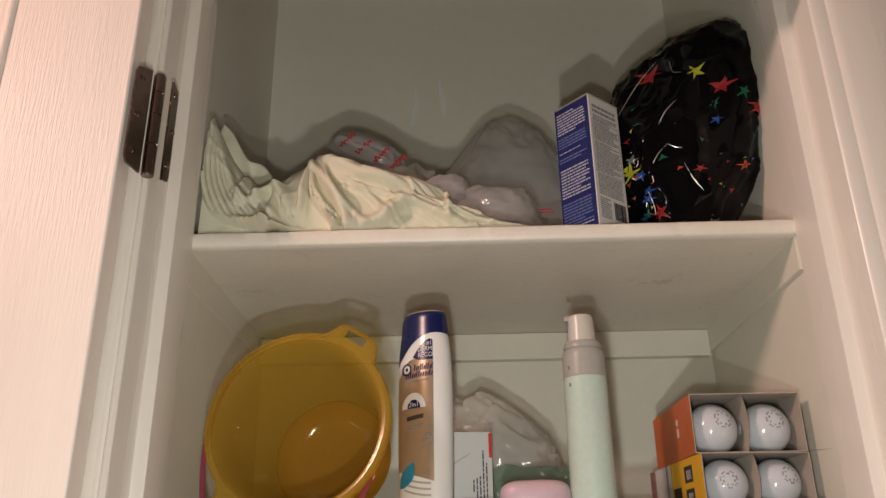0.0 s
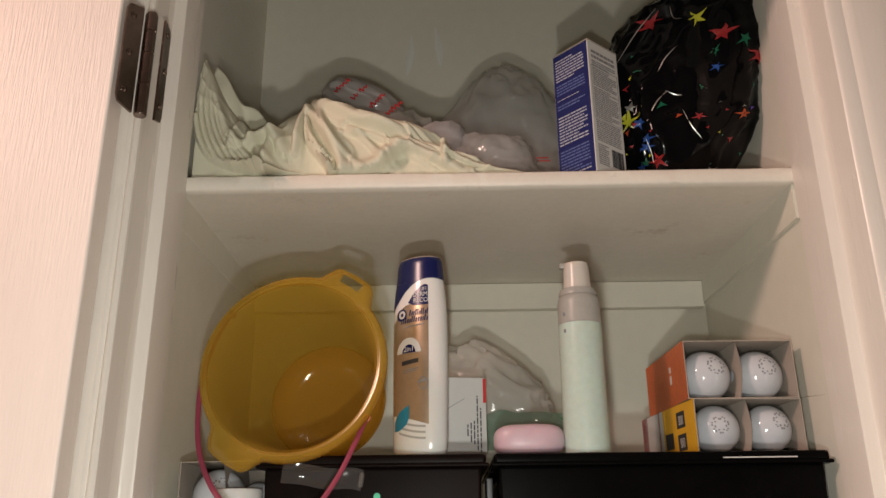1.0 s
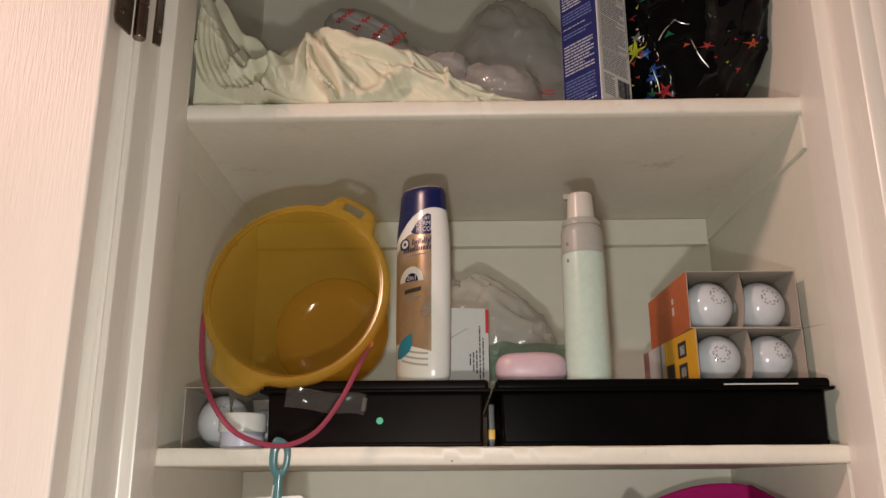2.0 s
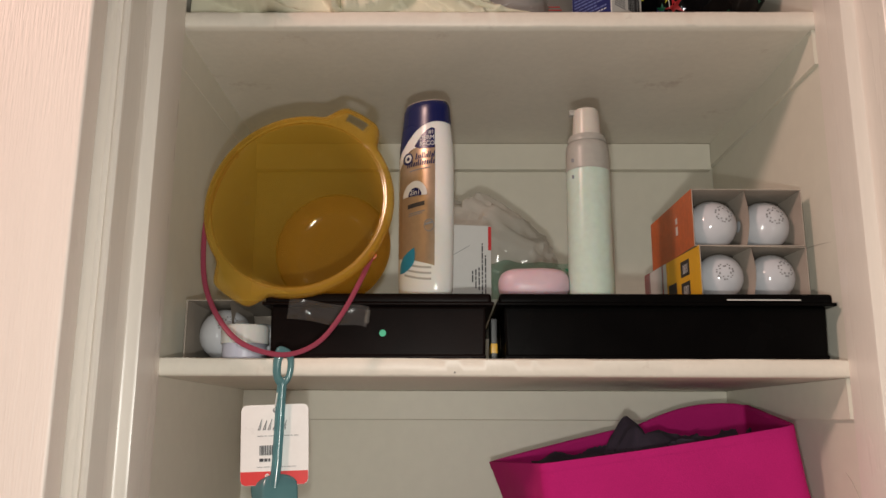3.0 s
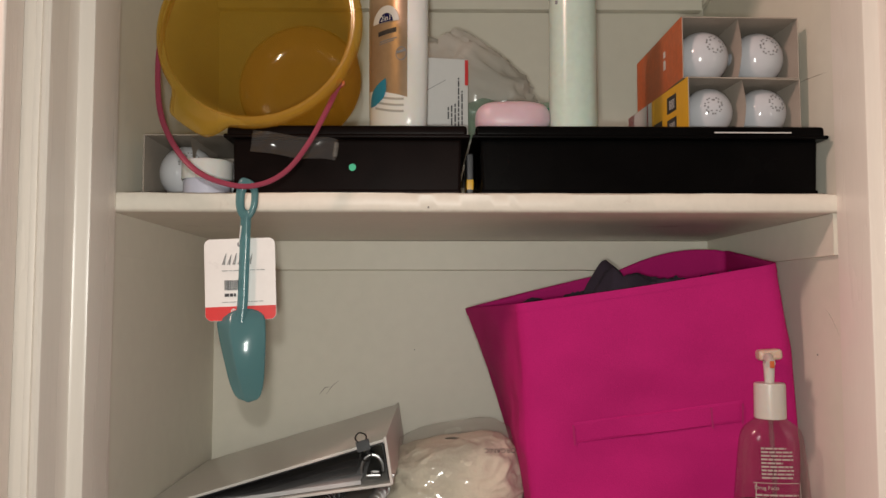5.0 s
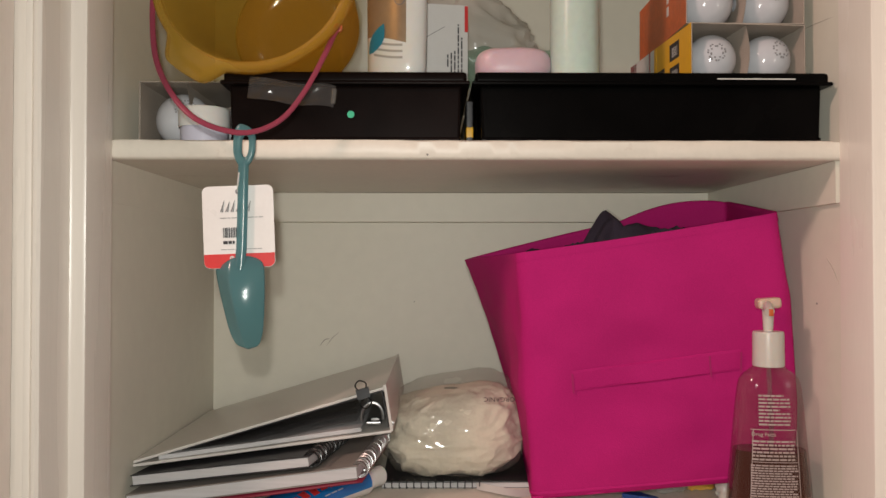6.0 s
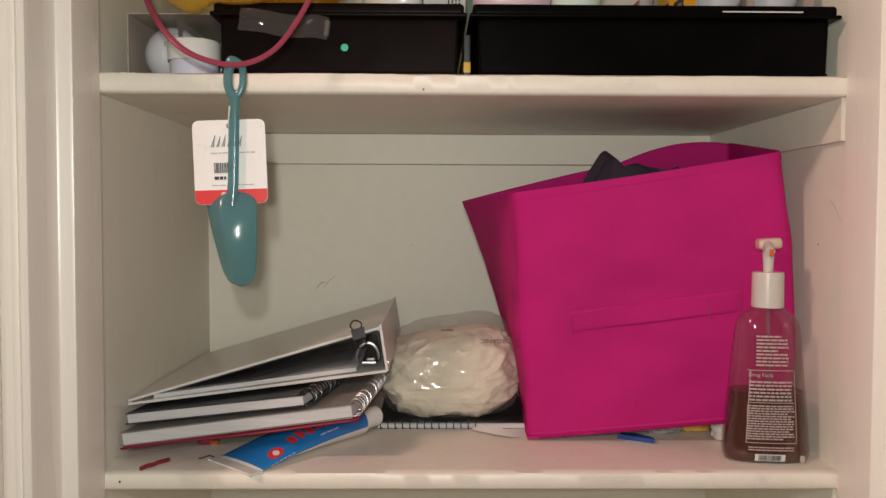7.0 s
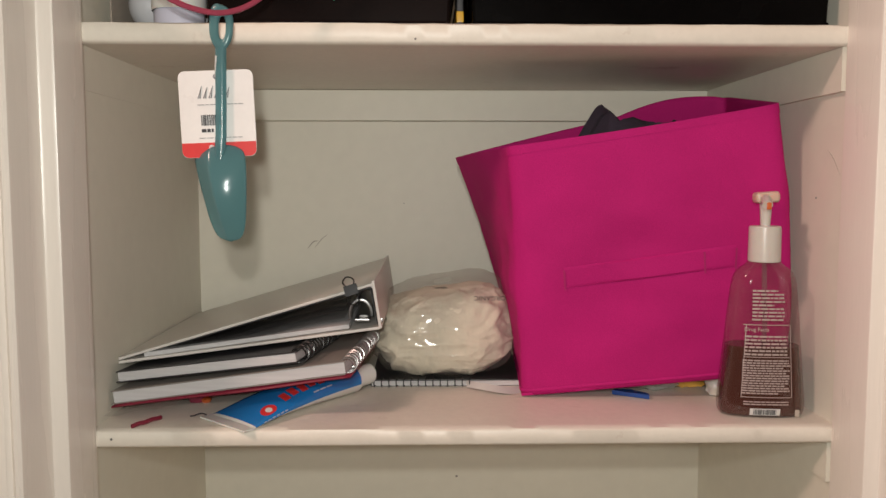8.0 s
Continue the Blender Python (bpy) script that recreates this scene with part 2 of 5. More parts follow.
def add(bm, tmp, m=None):
    """Joins tmp into bm (or returns tmp), moved by m."""
    if m is not None:
        bmesh.ops.transform(tmp, matrix=m, verts=tmp.verts)
    if bm is None:
        return tmp
    idx = {v: bm.verts.new(v.co) for v in tmp.verts}
    for f in tmp.faces:
        bm.faces.new([idx[v] for v in f.verts])
    tmp.free()
    return bm


def span(x0, x1, y0, y1, z0, z1, bevel=0.0, seg=2, bm=None):
    return box((x1 - x0, y1 - y0, z1 - z0), ((x0 + x1) / 2, (y0 + y1) / 2, (z0 + z1) / 2), bevel, seg, bm)


def grid(f, nu, nv, loop=False, bm=None):
    """A sheet of quads through f(u, v), closed round u where loop."""
    bm = bm or bmesh.new()
    cols = nu if loop else nu + 1
    vs = [[bm.verts.new(f(i / nu, j / nv)) for j in range(nv + 1)] for i in range(cols)]
    for i in range(nu):
        for j in range(nv):
            a, b = vs[i], vs[(i + 1) % cols]
            bm.faces.new((a[j], b[j], b[j + 1], a[j + 1]))
    return bm


def lathe(profile, n=32, a=1.0, b=1.0, bm=None, m=None):
    """A body turned round z; profile runs (radius, z); a and b stretch it to an oval."""
    tmp = bmesh.new()
    rings = []
    for r, z in profile:
        if r < 1e-6:
            rings.append([tmp.verts.new((0, 0, z))])
        else:
            rings.append([tmp.verts.new((a * r * math.cos(2 * math.pi * i / n), b * r * math.sin(2 * math.pi * i / n), z)) for i in range(n)])
    for p, q in zip(rings, rings[1:]):
        for i in range(n):
            j = (i + 1) % n
            if len(p) == 1 and len(q) == 1:
                continue
            if len(p) == 1:
                tmp.faces.new((p[0], q[j], q[i]))
            elif len(q) == 1:
                tmp.faces.new((p[i], p[j], q[0]))
            else:
                tmp.faces.new((p[i], p[j], q[j], q[i]))
    return add(bm, tmp, m)


def smooth(points, steps=8):
    """A Catmull-Rom line through the points."""
    p = [Vector(q) for q in points]
    p = [2 * p[0] - p[1]] + p + [2 * p[-1] - p[-2]]
    out = []
    for a, b, c, d in zip(p, p[1:], p[2:], p[3:]):
        for i in range(steps):
            t = i / steps
            out.append(0.5 * (2 * b + (c - a) * t + (2 * a - 5 * b + 4 * c - d) * t * t + (3 * b - a - 3 * c + d) * t ** 3))
    return out + [p[-2]]


def tube(points, r, n=10, flat=1.0, bm=None, taper=0.0):
    """A rod along the points; flat squeezes it across, taper thins its ends."""
    bm = bm or bmesh.new()
    p = [Vector(q) for q in points]
    rings, side = [], None
    for i, c in enumerate(p):
        d = (p[min(i + 1, len(p) - 1)] - p[max(i - 1, 0)]).normalized()
        if side is None:
            side = d.cross(Vector((0.1, 1, 0.2))).normalized()
        side = (side - d * side.dot(d)).normalized()
        up = d.cross(side)
        k_r = r * (1 - taper * (2 * i / (len(p) - 1) - 1) ** 2)
        rings.append([bm.verts.new(c + k_r * (math.cos(2 * math.pi * k / n) * side + flat * math.sin(2 * math.pi * k / n) * up)) for k in range(n)])
    for a, b in zip(rings, rings[1:]):
        for k in range(n):
            bm.faces.new((a[k], a[(k + 1) % n], b[(k + 1) % n], b[k]))
    bm.faces.new(rings[0][::-1]), bm.faces.new(rings[-1])
    return bm


def prism(outline, depth, m=None, bm=None):
    """A flat outline in x, y raised by depth along z."""
    tmp = bmesh.new()
    lo = [tmp.verts.new((x, y, 0)) for x, y in outline]
    hi = [tmp.verts.new((x, y, depth)) for x, y in outline]
    tmp.faces.new(lo[::-1]), tmp.faces.new(hi)
    for i in range(len(lo)):
        j = (i + 1) % len(lo)
        tmp.faces.new((lo[i], lo[j], hi[j], hi[i]))
    return add(bm, tmp, m)


def rounded(w, h, r, n=5):
    """The outline of a card with round corners."""
    pts = []
    for cx, cy, a0 in ((w / 2 - r, h / 2 - r, 0), (-w / 2 + r, h / 2 - r, 90), (-w / 2 + r, -h / 2 + r, 180), (w / 2 - r, -h / 2 + r, 270)):
        pts += [(cx + r * math.cos(radians(a0 + 90 * i / n)), cy + r * math.sin(radians(a0 + 90 * i / n))) for i in range(n + 1)]
    return pts


def rect(x0, x1, y0, y1, bm, m, depth=0.0002):
    return prism([(x0, y0), (x1, y0), (x1, y1), (x0, y1)], depth, m, bm)


def bars(x0, x1, y0, y1, pitch, m, seed, fill=0.55, word=0.012, bm=None):
    """Rows of small bars that stand for lines of fine print."""
    rnd = random.Random(seed)
    bm = bm or bmesh.new()
    y = y1 - pitch
    while y > y0:
        x, end = x0, x1 - (x1 - x0) * (0.45 * rnd.random() if rnd.random() < 0.3 else 0.04 * rnd.random())
        while x < end:
            w = min(word * (0.4 + rnd.random()), end - x)
            rect(x, x + w, y, y + pitch * fill, bm, m)
            x += w + word * 0.16
        y -= pitch
    return bm


def barcode(x0, x1, y0, y1, m, seed):
    rnd, bm, x = random.Random(seed), bmesh.new(), x0
    while x < x1:
        w = (x1 - x0) * rnd.choice((0.015, 0.03, 0.045))
        rect(x, min(x + w, x1), y0, y1, bm, m)
        x += w + (x1 - x0) * rnd.choice((0.015, 0.03))
    return bm


def words(text, size, depth=0.0002):
    """Letters of the built-in font as a mesh in x, y, centred."""
    cu = bpy.data.curves.new("letters", "FONT")
    cu.body, cu.size, cu.align_x, cu.align_y, cu.extrude, cu.resolution_u = text, size, "CENTER", "CENTER", depth / 2, 3
    ob = new("letters", cu)
    me = bpy.data.meshes.new_from_object(ob.evaluated_get(bpy.context.evaluated_depsgraph_get()))
    bm = bmesh.new()
    bm.from_mesh(me)
    bpy.data.objects.remove(ob)
    bpy.data.meshes.remove(me)
    bpy.data.curves.remove(cu)
    return bm


def ease(points, x):
    """A smooth line through (x, value) pairs."""
    if x <= points[0][0]:
        return points[0][1]
    for k in range(len(points) - 1):
        (a, p), (b, q) = points[k], points[k + 1]
        if x <= b:
            d = (q - p) / (b - a)
            l = (q - points[k - 1][1]) / (b - points[k - 1][0]) if k > 0 else d
            r = (points[k + 2][1] - p) / (points[k + 2][0] - a) if k + 2 < len(points) else d
            t, w = (x - a) / (b - a), b - a
            return p + d * w * t + t * (1 - t) * w * ((l - d) * (1 - t) - (r - d) * t)
    return points[-1][1]


def ridge(x, y, z):
    """Crease noise from 0 to 1, sharp at 1."""
    return 1 - min(1, abs(noise.noise(Vector((x, y, z)))) * 2.2)


UPRIGHT = pose(0, 0, 0, 90)  # turns an x, y drawing to face -y

# ---- the closet ----
IN, BACK = 0.310, 0.335           # half the inside width, depth of the shelves
Z1, Z2, Z3 = 1.838, 1.502, 1.172  # tops of the shelves
TOP, BASE = 2.42, 0.80

solid("wall_back", span(-IN - 0.03, IN + 0.03, BACK, BACK + 0.03, BASE, TOP), M_PAINT, "cream glossy painted back panel of the closet", "wall")
WIDER = 0.015                     # the top bay is wider on one side
side_panel = span(-IN - 0.03, -IN, 0.0, BACK, BASE, 1.830)
span(-IN - 0.03, -IN - WIDER, 0.0, BACK, 1.830, TOP, bm=side_panel)
solid("wall_left", side_panel, M_PAINT, "cream painted side panel of the closet", "wall")
solid("wall_right", span(IN, IN + 0.03, 0.0, BACK, BASE, TOP), M_PAINT, "cream painted side panel of the closet", "wall")
solid("ceiling_closet", span(-IN - 0.03, IN + 0.03, -0.09, BACK + 0.03, TOP, TOP + 0.02), M_PAINT, "painted top board of the closet", "ceiling")
solid("floor_closet", span(-IN - 0.03, IN + 0.03, -0.05, BACK + 0.03, BASE - 0.02, BASE), M_SHELF, "painted bottom board of the closet", "floor")


def shelf(z, thick, droop=0.0):
    """A board with its cleats; its underside may droop towards the back."""
    ob = thing("shelf", "worn cream painted wooden shelf board on cleats", "shelf", pose(0, 0, z), "closet shelves", "structure")
    bm = bmesh.new()
    # front edge with small dents and drips of paint
    def f(u, v):
        x = -IN + 2 * IN * u
        ring = [(0.012, 0), (0.0015, -0.0002), (0.0, -0.0018), (0.0, -thick + 0.002), (0.002, -thick), (0.0125, -thick)]
        k = min(int(round(v * 5)), 5)
        wob = (0.0006 * noise.noise(Vector((x * 14, k * 2.0, z))) + 0.0004 * noise.noise(Vector((x * 60, k * 2.0, z)))) if 0 < k < 4 else 0
        return Vector((x, ring[k][0] - wob, ring[k][1] + 0.5 * wob))
    grid(f, 90, 5, bm=bm)
    part("front_edge", bm, M_SHELF, ob, "worn painted front edge", 50)
    bm = span(-IN, IN, 0.012, BACK, -thick, 0.0)
    for v in bm.verts:
        if v.co.z < -0.001 and v.co.y > 0.1:
            v.co.z -= droop
    part("board", bm, M_SHELF, ob)
    low = -thick - droop
    part("cleat", span(-IN, IN - 0.0053, BACK - 0.014, BACK, low - 0.037, low - 0.0003, 0.0015), M_PAINT, ob)
    for s, wide in ((-1, 0.0006), (1, 0.0050)):
        part("cleat", span(*sorted((s * IN, s * (IN - wide))), 0.0070, BACK - 0.0143 * (s < 0), -thick - 0.036, -thick - 0.0003), M_PAINT, ob)
    return ob


for z, thick, droop in ((Z1, 0.016, 0.0055), (Z2, 0.016, 0.0), (Z3, 0.014, 0.0)):
    shelf(z, thick, droop)


def jamb(name, s):
    """The stepped door frame along one side of the opening; s is -1 or 1."""
    edge = [(-0.340, 0.0), (-0.305, 0.0), (-0.305, -0.047), (-0.3056, -0.0495), (-0.308, -0.0505), (-0.3150, -0.0505), (-0.3170, -0.0515),
            (-0.3180, -0.054), (-0.3180, -0.092), (-0.3186, -0.0945), (-0.3205, -0.096), (-0.3232, -0.096), (-0.3246, -0.0945),
            (-0.3258, -0.0935), (-0.3275, -0.0945), (-0.3290, -0.096), (-0.3340, -0.096)]
    if s > 0:
        edge = edge[:9] + [(-0.3184, -0.0938), (-0.3195, -0.0950), (-0.3215, -0.0958)]
    edge += [(-0.3345, -0.0945), (-0.400, -0.093), (-0.402, -0.070)] if s < 0 else [(-0.330, -0.0968), (-0.3335, -0.0966), (-0.336, -0.0985), (-0.342, -0.1000), (-0.385, -0.1010), (-0.400, -0.098), (-0.402, -0.070)]
    edge += [(-0.345, -0.070)]
    bm = bmesh.new()
    n = 24
    rows = []
    for k in range(n + 1):
        z = BASE + (TOP - BASE) * k / n
        rows.append([bm.verts.new((-s * x, y + 0.0005 * noise.noise(Vector((x * 30, z * 5, s))), z)) for x, y in edge])
    for a, b in zip(rows, rows[1:]):
        for i in range(len(edge)):
            j = (i + 1) % len(edge)
            bm.faces.new((a[i], a[j], b[j], b[i]))
    bm.faces.new(rows[0]), bm.faces.new(rows[-1])
    return solid(name, bm, M_JAMB, "white glossy painted door frame with a stepped moulded edge", "door frame", sharp=28)


jamb("trim_left", -1)
jamb("trim_right", 1)

# Out of view; set low to shade the top bay from the ceiling lamp.
solid("header", span(-0.3045, 0.3045, -0.090, -0.020, 2.12, TOP, 0.002), M_JAMB, "unseen white head board that shades the top bay from the ceiling lamp", "door frame")
# Added out of view to block the ceiling lamp from the cloth.
solid("trim_light_stop", span(-0.3045, 0.3045, -0.126, -0.112, 2.062, TOP, 0.002), M_JAMB, "unseen white board added to keep ceiling light off the cloth", "door frame")

# Paint runs; the torch's highlight on them is put in as paler colour.
for k, (x, z, tilt) in enumerate(((-0.100, 2.190, 4), (-0.056, 2.205, -8))):
    def drip(u, v):
        w = 0.0060 * math.sin(math.pi * v) ** 0.8 * (1.25 - 0.6 * v)
        s = 2 * u - 1
        return Vector((w * s + 0.003 * math.sin(v * 2.5), -0.0014 * (1 - s * s) * math.sin(math.pi * v), -0.036 + 0.072 * v))
    solid("paint_run", add(None, grid(drip, 8, 24), pose(x, BACK - 0.0003, z, 0, tilt, 0)), M_GLINTDRIP, "shiny paint run, its torch glint put in as a paler colour", "paint")

# the room round it, closed behind the camera
R, UP = 1.9, 2.62
# Unseen; its warm brown is there to tint light bounced into the closet.
solid("floor", span(-R, R, -2.4, 0.45, -0.02, 0.0), M_FLOOR, "plain unseen floor, coloured warm for the light it bounces", "floor")
solid("ceiling", span(-R, R, -2.4, 0.45, UP, UP + 0.02), M_ROOM, "plain painted ceiling", "ceiling")
solid("wall_west", span(-R - 0.02, -R, -2.4, 0.45, 0, UP), M_ROOM, "plain painted wall", "wall")
solid("wall_east", span(R, R + 0.02, -2.4, 0.45, 0, UP), M_ROOM, "plain painted wall", "wall")
solid("wall_south", span(-R, R, -2.42, -2.4, 0, UP), M_ROOM, "plain painted wall behind the closet's viewer", "wall")
solid("wall_north_a", span(-R, -0.345, -0.069, -0.02, 0, UP), M_ROOM, "painted wall beside the closet", "wall")
solid("wall_north_b", span(0.345, R, -0.069, -0.02, 0, UP), M_ROOM, "painted wall beside the closet", "wall")
solid("wall_north_c", span(-0.345, 0.345, -0.069, -0.02, TOP + 0.021, UP), M_ROOM, "painted wall over the closet", "wall")
solid("wall_north_d", span(-0.345, 0.345, -0.069, -0.02, 0, BASE - 0.021), M_ROOM, "painted wall below the closet", "wall")


# ---- the door and its hinge ----
def closet_door():
    ob = thing("door_1", "open closet door in grained pale pinkish white paint", "door", pose(-0.3345, -0.1275, 0, 0, 0, 3.0), kind="structure")
    part("door_slab", span(-0.46, 0.0, 0.0, 0.030, BASE, TOP, 0.0025, 3), M_DOOR, ob)
    # moulding round the sunk panel
    def f(u, v):
        z = BASE + 0.08 + (TOP - BASE - 0.16) * u
        ring = ((-0.118, -0.0002), (-0.1195, -0.0030), (-0.1225, -0.0042), (-0.126, -0.0030), (-0.1285, -0.0004), (-0.131, -0.0016), (-0.134, -0.0002))
        x, y = ring[min(int(round(v * 6)), 6)]
        return Vector((x, y, z))
    part("panel_moulding", grid(f, 12, 6), M_DOOR, ob, sharp=60)
    return ob


closet_door()


def hinge():
    ob = thing("hinge", "polished dark nickel butt hinge screwed to the door frame", "hinge", pose(-0.3165, -0.1035, 1.851))
    L = 0.106
    part("knuckle", lathe([(0, 0), (0.0052, 0), (0.0058, 0.0008), (0.0058, 0.030), (0.0050, 0.0305), (0.0050, 0.0315), (0.0058, 0.032), (0.0058, 0.062), (0.0050, 0.0625),
                           (0.0050, 0.0635), (0.0058, 0.064), (0.0058, L - 0.02), (0.0050, L - 0.0195), (0.0050, L - 0.0185), (0.0058, L - 0.018), (0.0058, L - 0.001), (0.0045, L + 0.002), (0, L + 0.003)], 20), M_NICKEL, ob)
    # one leaf on the frame, one on the edge of the door
    leaf = [(0.004, 0), (0.030, 0.004), (0.034, 0.010), (0.034, L - 0.010), (0.030, L - 0.004), (0.004, L)]
    leaf_a = part("frame_leaf", prism([(0.5 * x, y) for x, y in leaf], 0.0022, Matrix(((0, 0, 1, 0.0086), (1, 0, 0, 0.006), (0, 1, 0, 0), (0, 0, 0, 1)))), M_NICKEL, ob)
    leaf_b = part("door_leaf", prism([(0.62 * x, y * 1.03) for x, y in leaf], 0.0024, pose(-0.0030, -0.005, 0, 0, 0, -25) @ Matrix(((0, 0, 1, -0.0030), (-1, 0, 0, 0), (0, 1, 0, 0), (0, 0, 0, 1)))), M_NICKEL, ob)
    for z in (0.018, 0.056, 0.095):
        screw = lathe([(0, 0.0014), (0.0022, 0.0010), (0.0034, 0), (0.0034, -0.001)], 14)
        part("screw", add(None, screw, pose(0.0110, 0.016 if z != 0.056 else 0.019, z, 0, 90, 0)), M_NICKEL, leaf_a)
        screw = lathe([(0, 0.0014), (0.0022, 0.0010), (0.0034, 0), (0.0034, -0.001)], 14)
        part("screw", add(None, screw, pose(-0.0030, -0.005, 0, 0, 0, -25) @ pose(-0.0004, -0.014, z, 0, 90, 0)), M_NICKEL, leaf_b)
    return ob


hinge()


# ---- top shelf ----
def cloth():
    """A bunched cloth: one sheet that rises from the shelf's edge, folds over and falls behind."""
    NU, NV = 480, 200
    crest = [(-0.308, 0.152), (-0.296, 0.126), (-0.281, 0.100), (-0.262, 0.080), (-0.245, 0.074), (-0.225, 0.094), (-0.200, 0.116), (-0.172, 0.120), (-0.130, 0.102),
             (-0.090, 0.076), (-0.045, 0.050), (0.0, 0.023), (0.035, 0.009), (0.060, 0.003)]
    folds = []   # lines in x, z (centimetres from the left end), width, height

    def fold(wide, tall, *line):
        folds.append((tuple(((0.0284 * (a - 10)), 0.039 * (500 - b)) for a, b in line), wide, tall))
    fold(0.016, 0.020, (430, 215), (600, 312), (760, 358), (940, 372))      # the long roll along the crest
    fold(0.010, 0.014, (570, 488), (690, 468), (790, 415), (930, 460), (1010, 492))
    fold(0.008, 0.014, (410, 262), (480, 345), (555, 440), (572, 495))
    fold(0.005, 0.012, (412, 258), (398, 330), (390, 425))
    fold(0.009, 0.014, (172, 402), (230, 386), (290, 356), (352, 424))
    fold(0.006, 0.011, (292, 356), (287, 430), (284, 495))
    fold(0.005, 0.012, (168, 285), (164, 340), (160, 402))
    fold(0.004, 0.008, (938, 372), (941, 420), (943, 462))
    for k in range(5):      # narrow folds that run together at the edge
        fold(0.0025, 0.0065, (418 + 6 * k, 285 + 28 * k), (440 + 23 * k, 395 + 15 * k), (552 - 9 * k, 495))
    for a, b, c in ((455, 520, 640), (500, 640, 742), (560, 700, 900)):      # creases that fall from the crest
        fold(0.0045, 0.0060, (a, 250 + (a - 455)), (b, 380), (c, 478))
    for k in range(2):      # creases along the long slope
        fold(0.0050, 0.0055, (600 + 30 * k, 255 + 60 * k), (820, 345 + 50 * k), (1060 - 40 * k, 440 + 22 * k))
    fold(0.0050, 0.0070, (190, 345), (262, 425), (330, 470))
    for k in range(7):      # pleats that sweep down from the closet's side
        fold(0.0031, 0.0068, (14 + 12 * k, 90 + 30 * k), (10 + 24 * k, 300 + 12 * k), (85 + 34 * k, 435 + 8 * k), (290 + 24 * k, 494))
    for k in range(3):      # fine pleats that run out along the edge
        fold(0.0026, 0.0060, (690 + 45 * k, 296 + 28 * k), (1000, 402 + 26 * k), (1290, 485 + 3 * k))
    U, V = np.meshgrid(np.linspace(0, 1, NU + 1), np.linspace(0, 1, NV + 1), indexing="ij")
    X = -0.308 + 0.366 * U
    Hc = np.array([ease(crest, x) for x in X[:, 0]])[:, None]
    UP = np.maximum(np.sin(np.pi * V), 0) ** 0.75
    Z = Hc * UP
    PUSH = np.zeros_like(X)
    for line, wide, tall in folds:
        pts = [(-0.308 + 0.01 * q.x, 0.01 * q.y) for q in smooth([(a, b, 0) for a, b in line], 6)]
        best, side, along = np.full_like(X, 9.0), np.zeros_like(X), np.zeros_like(X)
        for k, ((ax, az), (bx, bz)) in enumerate(zip(pts, pts[1:])):
            ex, ez = bx - ax, bz - az
            t = np.clip(((X - ax) * ex + (Z - az) * ez) / (ex * ex + ez * ez + 1e-12), 0, 1)
            d = np.hypot(X - ax - t * ex, Z - az - t * ez)
            near = d < best
            best = np.where(near, d, best)
            side = np.where(near, (X - ax) * ez - (Z - az) * ex, side)
            along = np.where(near, (k + t) / (len(pts) - 1), along)
        w = np.where(side > 0, (0.42 if wide > 0.006 else 0.6) * wide, wide)
        PUSH += tall * np.exp(-(best / w) ** 2) * (0.35 + 0.65 * np.sin(np.pi * np.clip(along, 0.02, 0.98)) ** 0.6)
    PUSH *= 1.3 * (V < 0.62) * np.clip(Hc / 0.03 + 0.1, 0, 1) * np.clip((0.62 - V) / 0.2, 0, 1)

    def f(u, v):
        i, k = int(round(u * NU)), int(round(v * NV))
        x, h, zz, a = float(X[i, k]), float(Hc[i, 0]), float(Z[i, k]), math.pi * v
        y = 0.016 + (0.045 + 0.05 * min(1, h / 0.1)) * min(1, 0.16 + u * 4.2) * (1 - math.cos(a)) * 0.9
        push = float(PUSH[i, k]) + 0.002 * noise.noise(Vector((x * 18, zz * 16, 1.3))) + 0.0035 * ridge(x * 30 + v * 4, v * 9 - x * 12, 5.5) ** 3
        p = Vector((x, y, zz)) + push * Vector((0, -math.cos(a * 0.8) * 0.95, 0.35 * math.sin(a)))
        p.x = max(p.x, -0.3065)
        p.z = max(p.z, 0.0012)
        return p
    ob = thing("folded_cloth", "bunched ivory cotton cloth heaped along the top shelf", "cloth", pose(0, 0, Z1 + 0.0005))
    sheet = part("sheet", grid(f, NU, NV), M_COTTON, ob, sharp=60)
    th = sheet.modifiers.new("thickness", "SOLIDIFY")
    th.thickness, th.offset = 0.0012, -1

    # the loose flap that stands against the closet's side
    def g(u, v):
        x = -0.304 + 0.085 * u
        top = 0.158 - 0.085 * u ** 0.75 + 0.006 * math.sin(u * 14)
        y = 0.035 + 0.06 * u + 0.006 * math.sin(u * 9 + v * 2) + 0.010 * ridge(u * 3, v * 2, 7)
        return Vector((x + 0.004 * math.sin(v * 7), y + 0.02 * (1 - v), top * v + 0.001))
    flap = part("flap", grid(g, 40, 40), M_COTTON, ob, sharp=60)
    th = flap.modifiers.new("thickness", "SOLIDIFY")
    th.thickness = 0.0012
    return ob


cloth()


